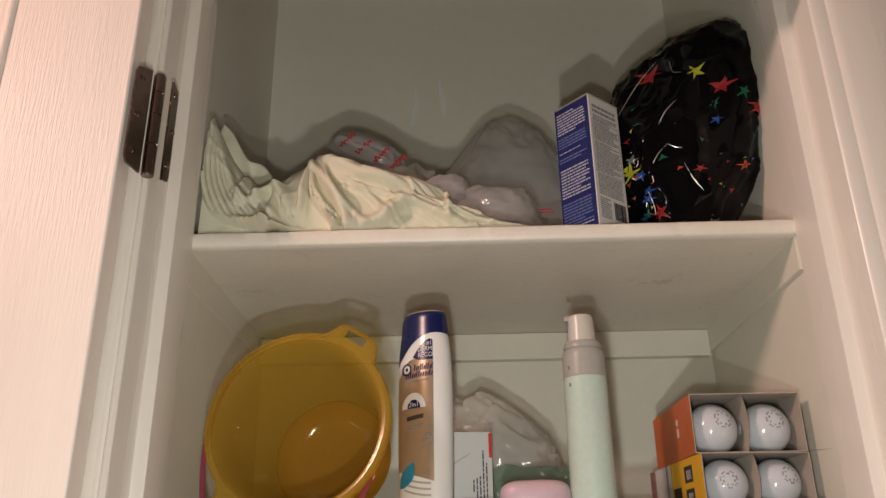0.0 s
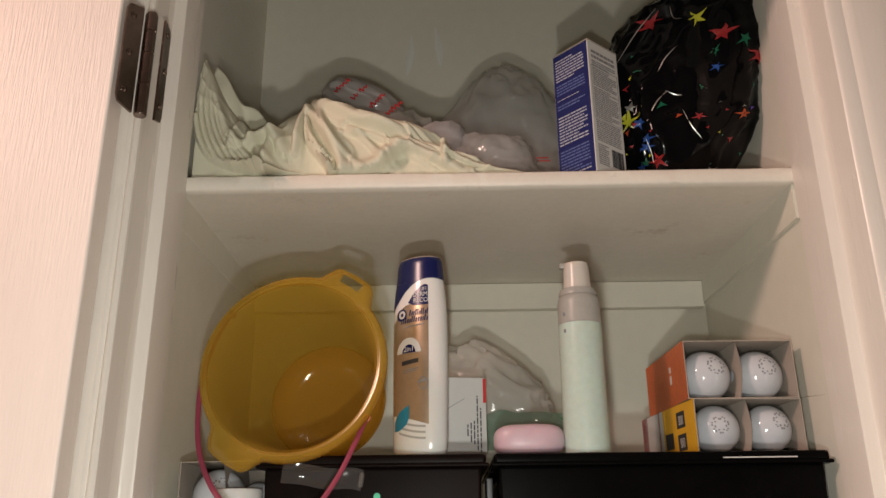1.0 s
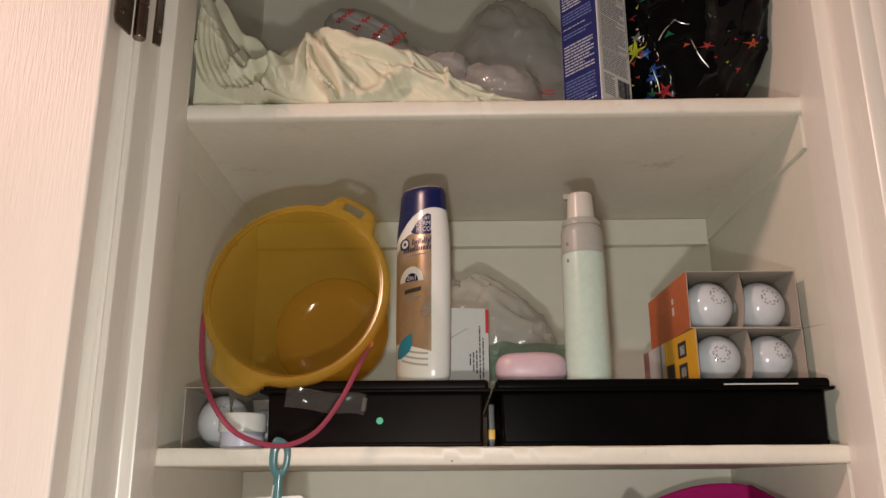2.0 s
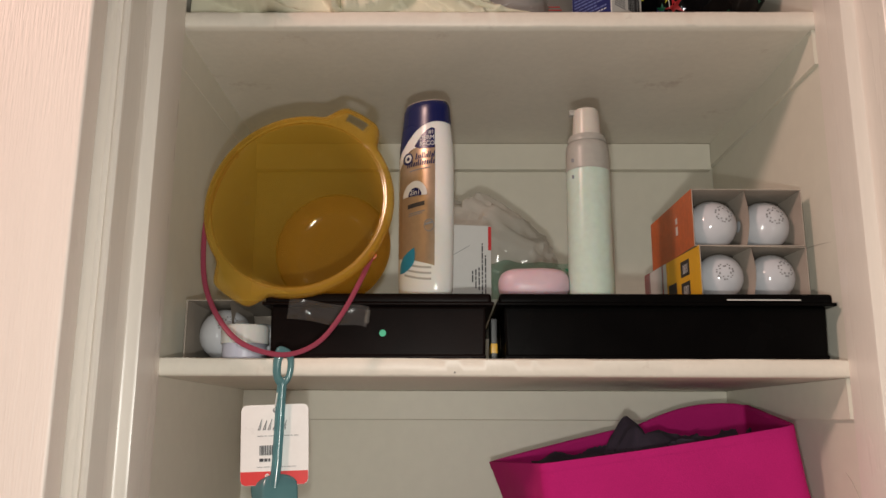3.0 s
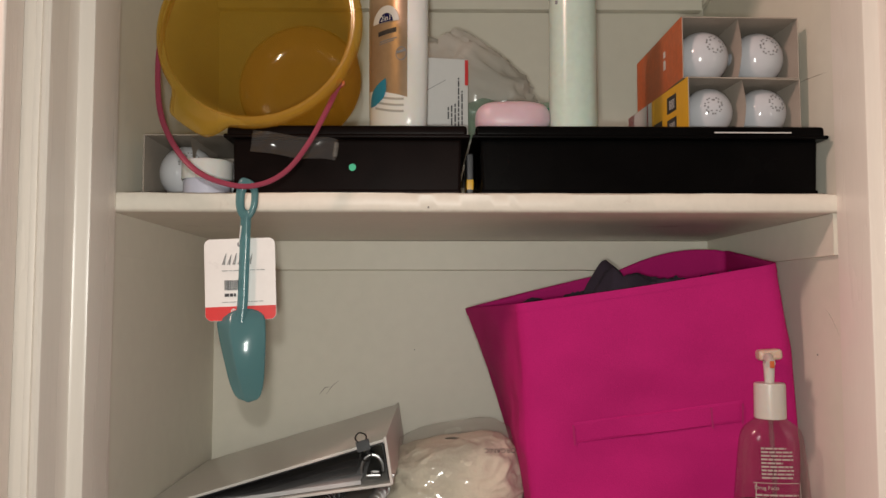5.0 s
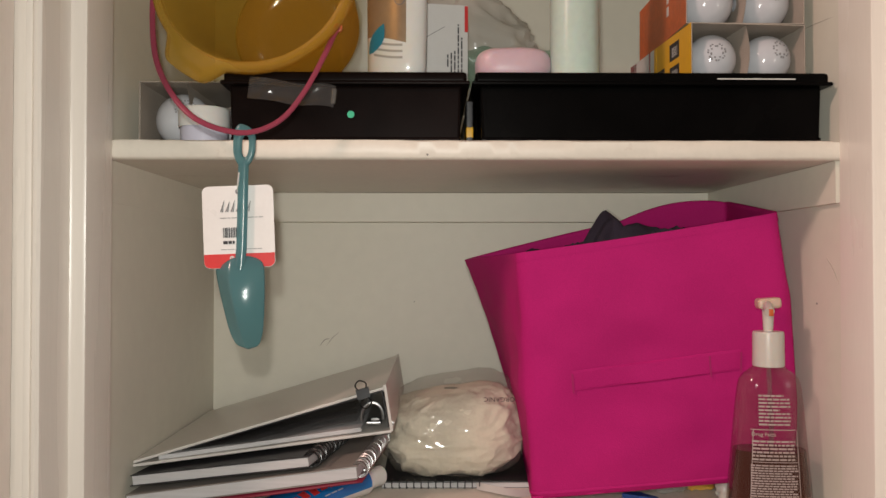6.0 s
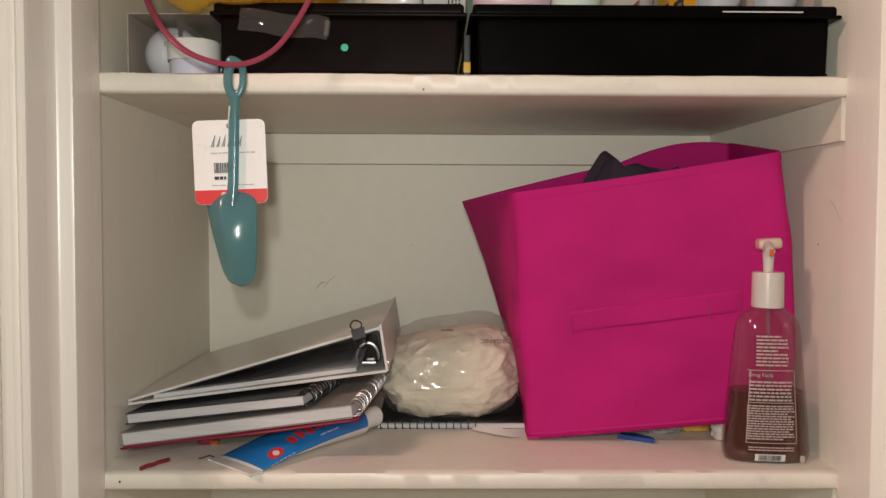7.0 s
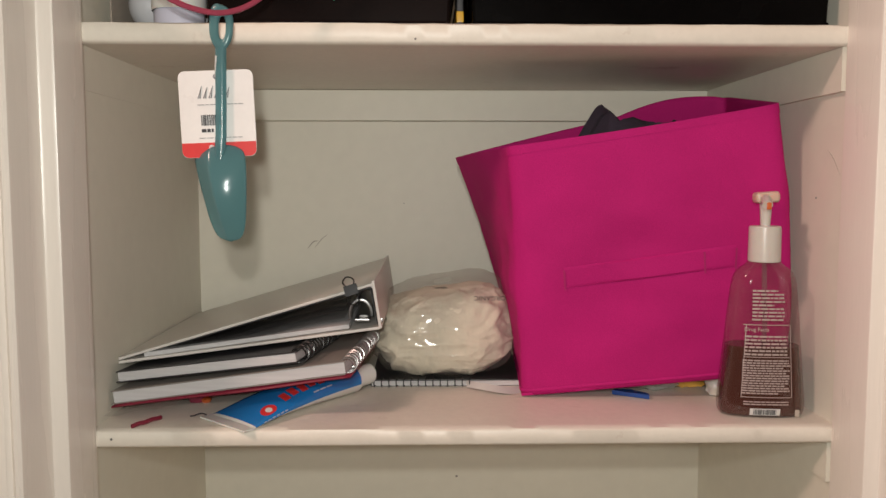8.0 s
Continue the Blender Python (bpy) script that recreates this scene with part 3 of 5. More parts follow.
def film_bag(name, label, size, m, material, seed, crease=0.22, n=(72, 44), power=0.8, category="plastic bag", peak=0.0, cone=0.0, slope=0.0):
    """A puffed, creased film bag that stands on its base."""
    ob = thing(name, label, category, m)
    sx, sy, sz = size

    def f(u, v):
        a, b = 2 * math.pi * u, math.pi * (0.02 + 0.96 * v)
        d = Vector((math.cos(a) * math.sin(b), math.sin(a) * math.sin(b), -math.cos(b)))
        q = d * 1.6 + Vector((seed, seed * 0.7, 0))
        r = 1 + crease * (ridge(q.x, q.y, q.z) - 0.6) + crease * 0.5 * (ridge(*(q * 2.6)) - 0.6) + crease * 0.22 * (ridge(*(q * 6)) - 0.6)
        z = -math.cos(b)
        r *= 1 + peak * max(0, z) ** 3
        hx = math.copysign(abs(d.x) ** power, d.x)
        hx *= 1 - cone * max(0, z)
        return Vector((sx * hx * r, sy * d.y * r, max(0.0, sz * (0.5 + 0.5 * z * r) * (1 - slope * hx))))
    part("film", grid(f, n[0], n[1], True), material, ob, sharp=50)
    return ob


b = film_bag("plastic_bag", "puffed grey translucent plastic carrier bag with creases", (0.108, 0.055, 0.238), pose(0.036, 0.205, Z1), F_GREY, 3.1, 0.075, (96, 60), peak=0.05, cone=0.45, power=1.0)
for k, (x0, x1, z) in enumerate(((0.020, 0.045, 0.082), (0.026, 0.047, 0.078))):
    part("printed_line", rect(x0, x1, z, z + 0.0012, bmesh.new(), pose(0, -0.062, 0) @ UPRIGHT), M_RED, b)
b = film_bag("plastic_bag", "rolled milky plastic bag with red printed lettering", (0.056, 0.036, 0.058), pose(-0.158, 0.150, Z1 + 0.132, 0, 27, 0), F_ROLL, 6.4, 0.10, (60, 36))
for k in range(4):
    rnd = random.Random(k)
    bm = bmesh.new()
    for i in range(5):
        y = -0.010 + i * 0.0052
        tube([(rnd.uniform(-0.003, 0), y, 0), (rnd.uniform(0.002, 0.004), y + 0.002, 0), (rnd.uniform(-0.002, 0.002), y + 0.004, 0)], 0.0011, 5, bm=bm)
    part("printed_mark", add(None, bm, pose(-0.028 + 0.024 * k, -0.0352 - 0.001 * (k % 2), 0.028) @ UPRIGHT @ pose(0, 0, 0, 0, 0, -18)), M_RED, b)
film_bag("plastic_bag", "crumpled plain heap of plastic bags under the cloth", (0.10, 0.05, 0.150), pose(-0.135, 0.150, Z1), F_MILK, 12.0, 0.16, (60, 36))
film_bag("plastic_bag", "small puffed white plastic bag", (0.032, 0.030, 0.062), pose(-0.047, 0.112, Z1 + 0.052), F_ROLL, 9.7, 0.10, (60, 36))
film_bag("plastic_bag", "crumpled grey plastic bag lying behind the cloth", (0.052, 0.040, 0.095), pose(0.010, 0.105, Z1), F_GREY, 1.9, 0.13, (64, 40))
film_bag("plastic_bag", "flat crumpled grey plastic bag", (0.050, 0.040, 0.065), pose(-0.045, 0.105, Z1), F_GREY, 5.2, 0.2, (60, 36))


def tall_carton():
    """The blue and white carton, turned with one upright edge to the front."""
    W, D, H = 0.050, 0.050, 0.158
    ob = thing("carton", "tall navy and white printed product carton", "box", pose(0.1115, 0.006, Z1, 0, 0, 41))
    part("body", box((W, D, H), (W / 2, D / 2, H / 2), 0.0008), M_WHITE, ob)
    side = Matrix(((0, 0, -1, -0.0002), (-1, 0, 0, D), (0, 1, 0, 0), (0, 0, 0, 1)))
    blue = part("blue_side", rect(0.001, D - 0.001, 0.001, H - 0.001, bmesh.new(), side, 0.0003), M_NAVY, ob, "navy printed side")
    for y0, y1, s, mt, p in ((0.122, 0.152, 1, M_PALEINK, 0.0035), (0.104, 0.121, 2, M_PALEBLUE, 0.0035), (0.099, 0.102, 3, M_PALEINK, 0.002), (0.086, 0.096, 4, M_PALEBLUE, 0.0035),
                        (0.044, 0.082, 5, M_PALEINK, 0.0036), (0.012, 0.041, 6, M_PALEBLUE, 0.0036), (0.008, 0.012, 7, M_PALEINK, 0.0034)):
        part("fine_print", bars(0.004, D - 0.006, y0, y1, p, side @ pose(0, 0, 0.0003), s, 0.4, 0.006), mt, blue)
    front = pose(0, -0.0002, 0) @ UPRIGHT
    for y0, y1, s, p in ((0.137, 0.150, 11, 0.006), (0.128, 0.136, 12, 0.0026), (0.104, 0.127, 13, 0.0023), (0.066, 0.103, 14, 0.0023), (0.038, 0.064, 15, 0.0023)):
        part("fine_print", bars(0.005, W - 0.005, y0, y1, p, front, s, 0.55, 0.006), M_GREYINK, ob)
    part("fine_print", bars(0.005, 0.022, 0.012, 0.036, 0.0024, front, 16, 0.55, 0.005), M_GREYINK, ob)
    part("barcode", barcode(0.027, 0.046, 0.014, 0.034, front, 17), M_INK, ob)
    for x0, x1, y0, y1 in ((0.003, W - 0.003, 0.1275, 0.128), (0.003, W - 0.003, 0.0645, 0.065), (0.003, 0.0035, 0.065, 0.128), (W - 0.0035, W - 0.003, 0.065, 0.128)):
        part("printed_line", rect(x0, x1, y0, y1, bmesh.new(), front), M_GREYINK, ob)
    # Brown of the shadow rim above the carton, put into its top flap.
    part("top_flap", box((W + 0.0006, D + 0.0006, 0.001), (W / 2, D / 2, H + 0.0008), 0.0003), M_KRAFT, ob, "top flap in the brown of the shadow above it")
    return ob


tall_carton()


def foil_bag():
    """A shiny black party bag printed with stars, standing in the corner."""
    ob = thing("foil_bag", "shiny black foil gift bag printed with coloured stars", "gift bag", pose(0.212, 0.088, Z1))

    def f(u, v):
        a, b = 2 * math.pi * u, math.pi * (0.015 + 0.97 * v)
        z = -math.cos(b)
        wide = ease([(-1, 0.55), (-0.85, 0.80), (-0.2, 1.0), (0.35, 1.06), (0.75, 1.05), (1, 0.72)], z)
        dx = math.copysign(abs(math.cos(a)) ** 0.85, math.cos(a)) * math.sin(b) ** 0.6 * wide
        dy = math.sin(a) * math.sin(b) ** 0.7 * wide
        d = Vector((dx, dy, z))
        q = d * 1.5 + Vector((2.2, 0.4, 5))
        r = 1 + 0.15 * (ridge(*q) - 0.6) + 0.075 * (ridge(*(q * 2.3)) ** 4 - 0.3) + 0.016 * (ridge(*(q * 5)) ** 5 - 0.2)
        h = 0.294 + 0.050 * max(-1, min(1, dx))
        return Vector((min(0.097 * dx * r + 0.023 * (z + 1), 0.0985), 0.062 * dy * r, max(0, h * (0.5 + 0.5 * z * (0.9 + 0.1 * r)))))
    part("skin", grid(f, 110, 72, True), M_FOIL, ob, sharp=60)

    rnd = random.Random(8)
    inks = (M_BRED, M_BRED, M_BBLUE, M_SGREEN, M_SGREEN, M_LIME, M_BORANGE, M_SILVER, M_PURPLE)
    wanted = [(0.745, 0.61, 0.020, M_LIME), (0.655, 0.68, 0.026, M_BRED), (0.79, 0.55, 0.020, M_BRED), (0.87, 0.48, 0.024, M_BRED), (0.68, 0.22, 0.014, M_BRED), (0.66, 0.30, 0.013, M_BBLUE), (0.83, 0.52, 0.014, M_SGREEN), (0.605, 0.38, 0.016, M_LIME), (0.70, 0.80, 0.009, M_BORANGE),
              (0.86, 0.34, 0.013, M_BORANGE), (0.78, 0.46, 0.011, M_BBLUE), (0.64, 0.36, 0.012, M_BBLUE), (0.84, 0.80, 0.008, M_SILVER), (0.90, 0.66, 0.008, M_SILVER), (0.75, 0.84, 0.012, M_SGREEN)]
    wanted += [(rnd.uniform(0.52, 0.98), rnd.uniform(0.10, 0.60), rnd.choice((0.003, 0.005, 0.007, 0.010)), rnd.choice(inks)) for _ in range(60)]
    for u, v, size, ink in wanted:
        size *= 0.85
        c, du, dv = f(u, v), f(u + 0.004, v) - f(u - 0.004, v), f(u, v + 0.006) - f(u, v - 0.006)
        ju, jv = du.length / 0.008, dv.length / 0.012
        spin, bm = rnd.uniform(0, 6.28), bmesh.new()
        squash = rnd.uniform(0.5, 1.0)
        arms = 5 if size > 0.006 else 3
        out = du.cross(dv).normalized()
        if out.y > 0:
            out = -out
        tips = []
        for k in range(arms * 2):
            rr, an = size * (rnd.uniform(0.6, 1.3) if k % 2 == 0 else rnd.uniform(0.26, 0.42)), spin + math.pi * k / arms
            tips.append((rr * math.cos(an), squash * rr * math.sin(an)))
        mid = bm.verts.new(c + out * 0.0007)
        last = None
        n, rings = arms * 6, 5
        for step in range(1, rings + 1):
            ring = []
            for k in range(n):
                i, t = divmod(k, 3)
                p, q = tips[i], tips[(i + 1) % (arms * 2)]
                x, y = ((p[m] + (q[m] - p[m]) * t / 3) * step / rings for m in (0, 1))
                ring.append(bm.verts.new(f(u + x / max(ju, 0.1), min(0.97, max(0.03, v + y / max(jv, 0.1)))) + out * 0.0007))
            for k in range(n):
                if last:
                    bm.faces.new((last[k], ring[k], ring[(k + 1) % n], last[(k + 1) % n]))
                else:
                    bm.faces.new((mid, ring[k], ring[(k + 1) % n]))
            last = ring
        part("star", bm, ink, ob)
    # Thin silver strips on the black skin stand in for highlights along creases.
    for line in (((0.60, 0.57), (0.63, 0.66), (0.665, 0.73)), ((0.695, 0.71), (0.705, 0.66), (0.725, 0.63)), ((0.665, 0.35), (0.685, 0.40), (0.705, 0.43)), ((0.70, 0.43), (0.73, 0.405), (0.77, 0.41)),
                 ((0.685, 0.49), (0.70, 0.52), (0.72, 0.54)), ((0.925, 0.49), (0.93, 0.46), (0.93, 0.43)), ((0.735, 0.36), (0.75, 0.31), (0.77, 0.27)), ((0.655, 0.31), (0.66, 0.25), (0.66, 0.20))):
        pts = [f(u, v) for u, v in line]
        part("crease", tube([p + Vector((0.0, -0.0012, 0.0)) for p in smooth(pts, 5)], 0.0006, 8, taper=0.95), M_FOILGLINT, ob, "bright strip for the glint along a crease")
    return ob


foil_bag()


# ---- middle shelf ----
def lidded_box(x0, x1, y0, y1, h, material, label):
    ob = thing("storage_box", label, "storage box", pose((x0 + x1) / 2, y0, Z2), "black storage boxes")
    w, d = (x1 - x0) / 2, y1 - y0
    bm = bmesh.new()
    # tapered tray with a rolled foot
    box((2 * w - 0.004, d - 0.004, h - 0.011), (0, d / 2 + 0.001, (h - 0.011) / 2), 0.003, 3, bm)
    for v in bm.verts:
        v.co.x *= 0.985 + 0.015 * v.co.z / h
    part("tray", bm, material, ob)
    foot = box((2 * w - 0.006, d - 0.004, 0.005), (0, d / 2 + 0.0005, 0.0027), 0.0018, 2)
    part("foot_rim", foot, material, ob)
    lid = part("lid", box((2 * w + 0.004, d + 0.004, 0.010), (0, d / 2, h - 0.005), 0.0032, 3), material, ob)
    part("lid_lip", box((2 * w + 0.009, d + 0.008, 0.0035), (0, d / 2, h - 0.0098), 0.0014, 2), material, lid)
    return ob


H = 0.060
lidded_box(-0.214, -0.011, 0.012, 0.300, H, M_BROWNPL, "dark brown glossy plastic storage box with a lid on the shelf")
rb = lidded_box(0.000, 0.300, 0.012, 0.310, H, M_BLACKPL, "glossy black plastic storage box with a lid")
part("edge_mark", rect(0.055, 0.122, 0.0535, 0.0545, bmesh.new(), pose(0, -0.0032, 0) @ UPRIGHT), M_WHITE, rb, "thin pale line on the lid's edge")

ob = thing("tape_strip", "strip of clear adhesive tape on the dark box", "tape", pose(-0.157, 0.0085, Z2 + 0.0400, 0, 7, 0))
def tape(u, v):
    x, z = -0.037 + 0.073 * u, -0.0085 + 0.0185 * v
    return Vector((x, -0.0012 - 0.0016 * ridge(u * 3, v * 1.5, 2), z + 0.002 * u * math.sin(u * 9)))
part("film", grid(tape, 40, 14), F_TAPE, ob)
part("curled_end", tube([(0.0352, -0.002, z) for z in (-0.004, 0.002, 0.008)], 0.0022, 8), F_CLEAR, ob)
ob = thing("sticker", "small round green price sticker on the dark box", "sticker", pose(-0.108, 0.0128, Z2 + 0.0235))
part("dot", prism([(0.0031 * math.cos(a * 0.3), 0.0031 * math.sin(a * 0.3)) for a in range(21)], 0.0003, UPRIGHT), M_GREEN, ob)
ob = thing("packet", "small yellow and black packet wedged between the boxes", "packet", pose(-0.0055, 0.035, Z2))
part("body", box((0.0062, 0.04, 0.040), (0, 0.02, 0.02), 0.0012), M_DARKCOVER, ob)
part("yellow_band", box((0.0066, 0.0405, 0.010), (0, 0.02, 0.012), 0.0012), M_YELLOW, ob)


def bulb(m, tilt=0, r=0.0256):
    """A frosted lamp bulb that lies with its round end to the front (-y)."""
    ob = thing("light_bulb", "white frosted light bulb in its carton", "light bulb", m, "light bulbs")
    prof = [(0, -r)] + [(r * math.sin(a), -r * math.cos(a)) for a in [math.pi * k / 16 for k in range(1, 11)]]
    prof += [(r * 0.80, r * 0.85), (r * 0.62, r * 1.35), (r * 0.55, r * 1.8), (r * 0.52, r * 2.0)]
    lay = Matrix(((1, 0, 0, 0), (0, 0, 1, 0), (0, -1, 0, 0), (0, 0, 0, 1)))
    globe = part("globe", lathe(prof, 36, m=lay), M_BULB, ob)
    part("screw_base", lathe([(r * 0.5, r * 2.0), (r * 0.54, r * 2.1), (r * 0.5, r * 2.2), (r * 0.54, r * 2.3), (r * 0.5, r * 2.4), (r * 0.54, r * 2.5), (r * 0.3, r * 2.8), (0, r * 2.9)], 24, m=lay), M_BRASS, ob)
    bm, rnd = bmesh.new(), random.Random(4)
    for k in range(22):
        a = radians(tilt + 16.4 * k)
        rr = r * (0.33 if k % 3 else 0.23)
        cx, cz = r * 0.32 * math.cos(radians(tilt)) + rr * math.cos(a), r * 0.30 * math.sin(radians(tilt + 60)) + rr * math.sin(a)
        yy = -math.sqrt(max(1e-9, r * r - cx * cx - cz * cz)) - 0.0002
        box((0.0016, 0.0003, 0.0010 + 0.0012 * rnd.random()), (cx, yy, cz), 0, 1, bm)
    part("stamp", bm, M_GREYINK, globe, "ring of faint grey print")
    return ob


def bulb_carton(m, ink, label, w, h, d, icons):
    """An open-fronted bulb carton with a card divider."""
    ob = thing("bulb_carton", label, "carton", m, "bulb cartons")
    t = 0.0008
    part("top_panel", box((w, d, t), (w / 2, d / 2, h - t / 2)), M_KRAFT, ob)
    part("bottom_panel", box((w, d, t), (w / 2, d / 2, t / 2)), M_KRAFT, ob)
    part("right_panel", box((t, d, h - 2 * t), (w - t / 2, d / 2, h / 2)), M_KRAFT, ob)
    part("left_panel", box((t, d, h - 2 * t), (t / 2, d / 2, h / 2)), M_KRAFT, ob)
    part("back_panel", box((w - 2 * t, t, h - 2 * t), (w / 2, d - t, h / 2)), M_KRAFT, ob)
    def f(u, v):
        return Vector((w / 2 + 0.004 * math.sin(v * 3) - 0.002, 0.002 + d * 0.8 * u, 0.001 + (h - 0.002) * v))
    part("divider", grid(f, 4, 8), M_KRAFT, ob)
    side = Matrix(((0, 0, -1, -0.0002), (-1, 0, 0, d), (0, 1, 0, 0), (0, 0, 0, 1)))
    printed = part("printed_side", rect(0, d, 0.0, h, bmesh.new(), side, 0.0003), ink, ob, "colour printed side panel")
    for x0, x1, y0, y1, mt in icons:
        part("print", rect(x0, x1, y0, y1, bmesh.new(), side @ pose(0, 0, 0.0003)), mt, printed)
    return ob


ZB = Z2 + H + 0.0005
# two cartons stacked on the black box
D = 0.150
bulb_carton(pose(0.190, 0.045, ZB + 0.0520, 0, 0, 1), M_ORANGE, "orange printed bulb carton stacked on another", 0.108, 0.057, D,
            [(0.095, 0.101, 0.022, 0.031, M_WHITE), (0.095, 0.101, 0.034, 0.040, M_WHITE)])
bulb_carton(pose(0.193, 0.040, ZB, 0, 0, 4), M_YELLOW, "yellow printed bulb carton on the black box", 0.106, 0.0515, D + 0.02,
            [(0.0, 0.075, 0.0, 0.0515, M_WHITE), (0.075, 0.081, 0.0, 0.0515, M_YELLOW), (0.0, 0.02, 0.0, 0.0515, M_RED), (0.118, 0.142, 0.028, 0.044, M_INK), (0.124, 0.138, 0.031, 0.040, M_WHITE),
             (0.118, 0.142, 0.006, 0.022, M_INK), (0.124, 0.138, 0.009, 0.018, M_WHITE), (0.080, 0.104, 0.010, 0.026, M_INK), (0.060, 0.064, 0.0, 0.0515, M_RED)])
bulb(pose(0.2165, 0.075, ZB + 0.0780, 0, 0, 0), 40)
bulb(pose(0.2700, 0.078, ZB + 0.0780, 0, 0, 0), 60)
bulb(pose(0.2205, 0.072, ZB + 0.0250, 0, 0, 0), 100, 0.0235)
bulb(pose(0.2720, 0.074, ZB + 0.0250, 0, 0, 0), 0, 0.0235)
# one on the shelf at the other end
bulb_carton(pose(-0.299, 0.045, Z2, 0, 0, 0), M_KRAFT, "open grey card bulb carton on the shelf", 0.084, 0.0585, 0.12, [(0.02, 0.08, 0.02, 0.04, M_ORANGE)])
bulb(pose(-0.268, 0.075, Z2 + 0.0275, 0, 0, 0), 20, 0.0255)
bulb(pose(-0.2335, 0.090, Z2 + 0.0245, 0, 0, 0), 200, 0.0165)

ob = thing("cream_jar", "small white jar of cream with a wide lid", "jar", pose(-0.2395, 0.038, Z2))
part("jar_body", lathe([(0, 0), (0.019, 0), (0.0205, 0.002), (0.0205, 0.014), (0.0200, 0.0155)], 36), mat("pale_lilac_plastic", (0.62, 0.62, 0.74), 0.25, var=0.03, bump=0.02), ob, "pale lilac jar body")
part("lid", lathe([(0.0218, 0.0150), (0.0222, 0.016), (0.0222, 0.030), (0.0210, 0.0322), (0, 0.0325)], 36), M_WHITEPL, ob)


# ---- the toy bucket and its spade ----
def bucket():
    """A toy bucket that lies on its side, its mouth to the front."""
    m = look((-0.1860, -0.012, 1.6410), (-0.1680, 0.140, 1.6225)) @ pose(0, 0, 0, 180, 0, 0)
    ob = thing("toy_bucket", "yellow translucent plastic toy bucket lying on its side", "bucket", m)
    L, R0, R1 = 0.150, 0.0820, 0.0572
    prof = [(R0, 0.0), (R0 - 0.003, 0.006), (R0 - 0.006, 0.016), (R0 - 0.0085, 0.030), (R0 - 0.0085, 0.034), (R1 + 0.005, L - 0.022), (R1 + 0.001, L - 0.012), (R1 - 0.007, L - 0.0045), (R1 - 0.016, L - 0.001), (R1 - 0.026, L), (0, L)]
    inner = [(0, L - 0.002), (R1 - 0.026, L - 0.002), (R1 - 0.017, L - 0.003), (R1 - 0.009, L - 0.0062), (R1 - 0.001, L - 0.0135), (R1 + 0.003, L - 0.022), (R0 - 0.0105, 0.030), (R0 - 0.008, 0.016), (R0 - 0.005, 0.006), (R0 - 0.002, 0.0005)]
    part("body", lathe(prof[:6] + inner[5:] + [prof[0]], 72), F_AMBER, ob)
    part("base", lathe(prof[5:] + inner[:6], 72), F_AMBERBASE, ob, "darker orange bucket base")

    # rim: a flange that widens into two lugs, one of them pierced
    def lug(a):
        w = 0.0
        for c in (-57, 123):
            d = abs((math.degrees(a) - c + 180) % 360 - 180)
            w = max(w, 1 - max(0, d - 9) / 12 if d < 21 else 0)
        return w * w * (3 - 2 * w)

    def rim(u, v):
        a = 2 * math.pi * u
        out = 0.0075 + 0.015 * lug(a)
        ring = ((0.0, 0.0), (0.0, -0.0018), (0.42, -0.0030), (0.80, -0.0026), (1.0, 0.0), (1.0, 0.006), (0.93, 0.0065), (0.92, 0.0012), (0.80, 0.0012), (0.42, 0.0012), (0.0, 0.0012), (0.0, 0.0))
        s, z = ring[min(int(round(v * 11)), 11)]
        r = R0 - 0.001 + out * s
        return Vector((r * math.cos(a), r * math.sin(a), z))
    bm = grid(rim, 180, 11, True)
    bm.normal_update()
    c = radians(-57)
    gone = []
    for f in bm.faces:
        m = f.calc_center_median()
        d = abs((math.degrees(math.atan2(m.y, m.x) - c) + 180) % 360 - 180)
        s = (math.hypot(m.x, m.y) - R0 + 0.001) / 0.0225
        if d < 6.5 and 0.42 < s < 0.80 and abs(f.normal.z) > 0.5:
            gone.append(f)
    bmesh.ops.delete(bm, geom=gone, context="FACES")
    part("rim", bm, F_AMBER, ob, "thick rolled yellow rim with a slotted lug", sharp=50)
    return ob


bk = bucket()
ob = thing("bucket_handle", "thin pink plastic bucket handle hanging down in front", "handle")
H_PTS = [(-0.2520, 0.010, 1.696), (-0.2655, 0.010, 1.668), (-0.2735, 0.008, 1.634), (-0.2735, 0.003, 1.602), (-0.2660, -0.009, 1.566), (-0.2480, -0.026, 1.535),
         (-0.2260, -0.036, 1.513), (-0.2000, -0.036, 1.503), (-0.1780, -0.036, 1.503), (-0.1570, -0.034, 1.514), (-0.1400, -0.030, 1.537), (-0.1265, -0.024, 1.565), (-0.1160, -0.016, 1.592)]
part("strap", tube(smooth(H_PTS, 6), 0.0024, 10, 0.6), M_HANDLE, ob)
for p, tint in ((H_PTS[0], M_HANDLE), (H_PTS[-1], M_ORANGE)):
    part("end_button", add(None, lathe([(0, -0.003), (0.0034, -0.0025), (0.0038, 0), (0.0034, 0.0025), (0, 0.003)], 18), pose(p[0], p[1] + 0.003, p[2], 90, 0, 0)), tint, ob)


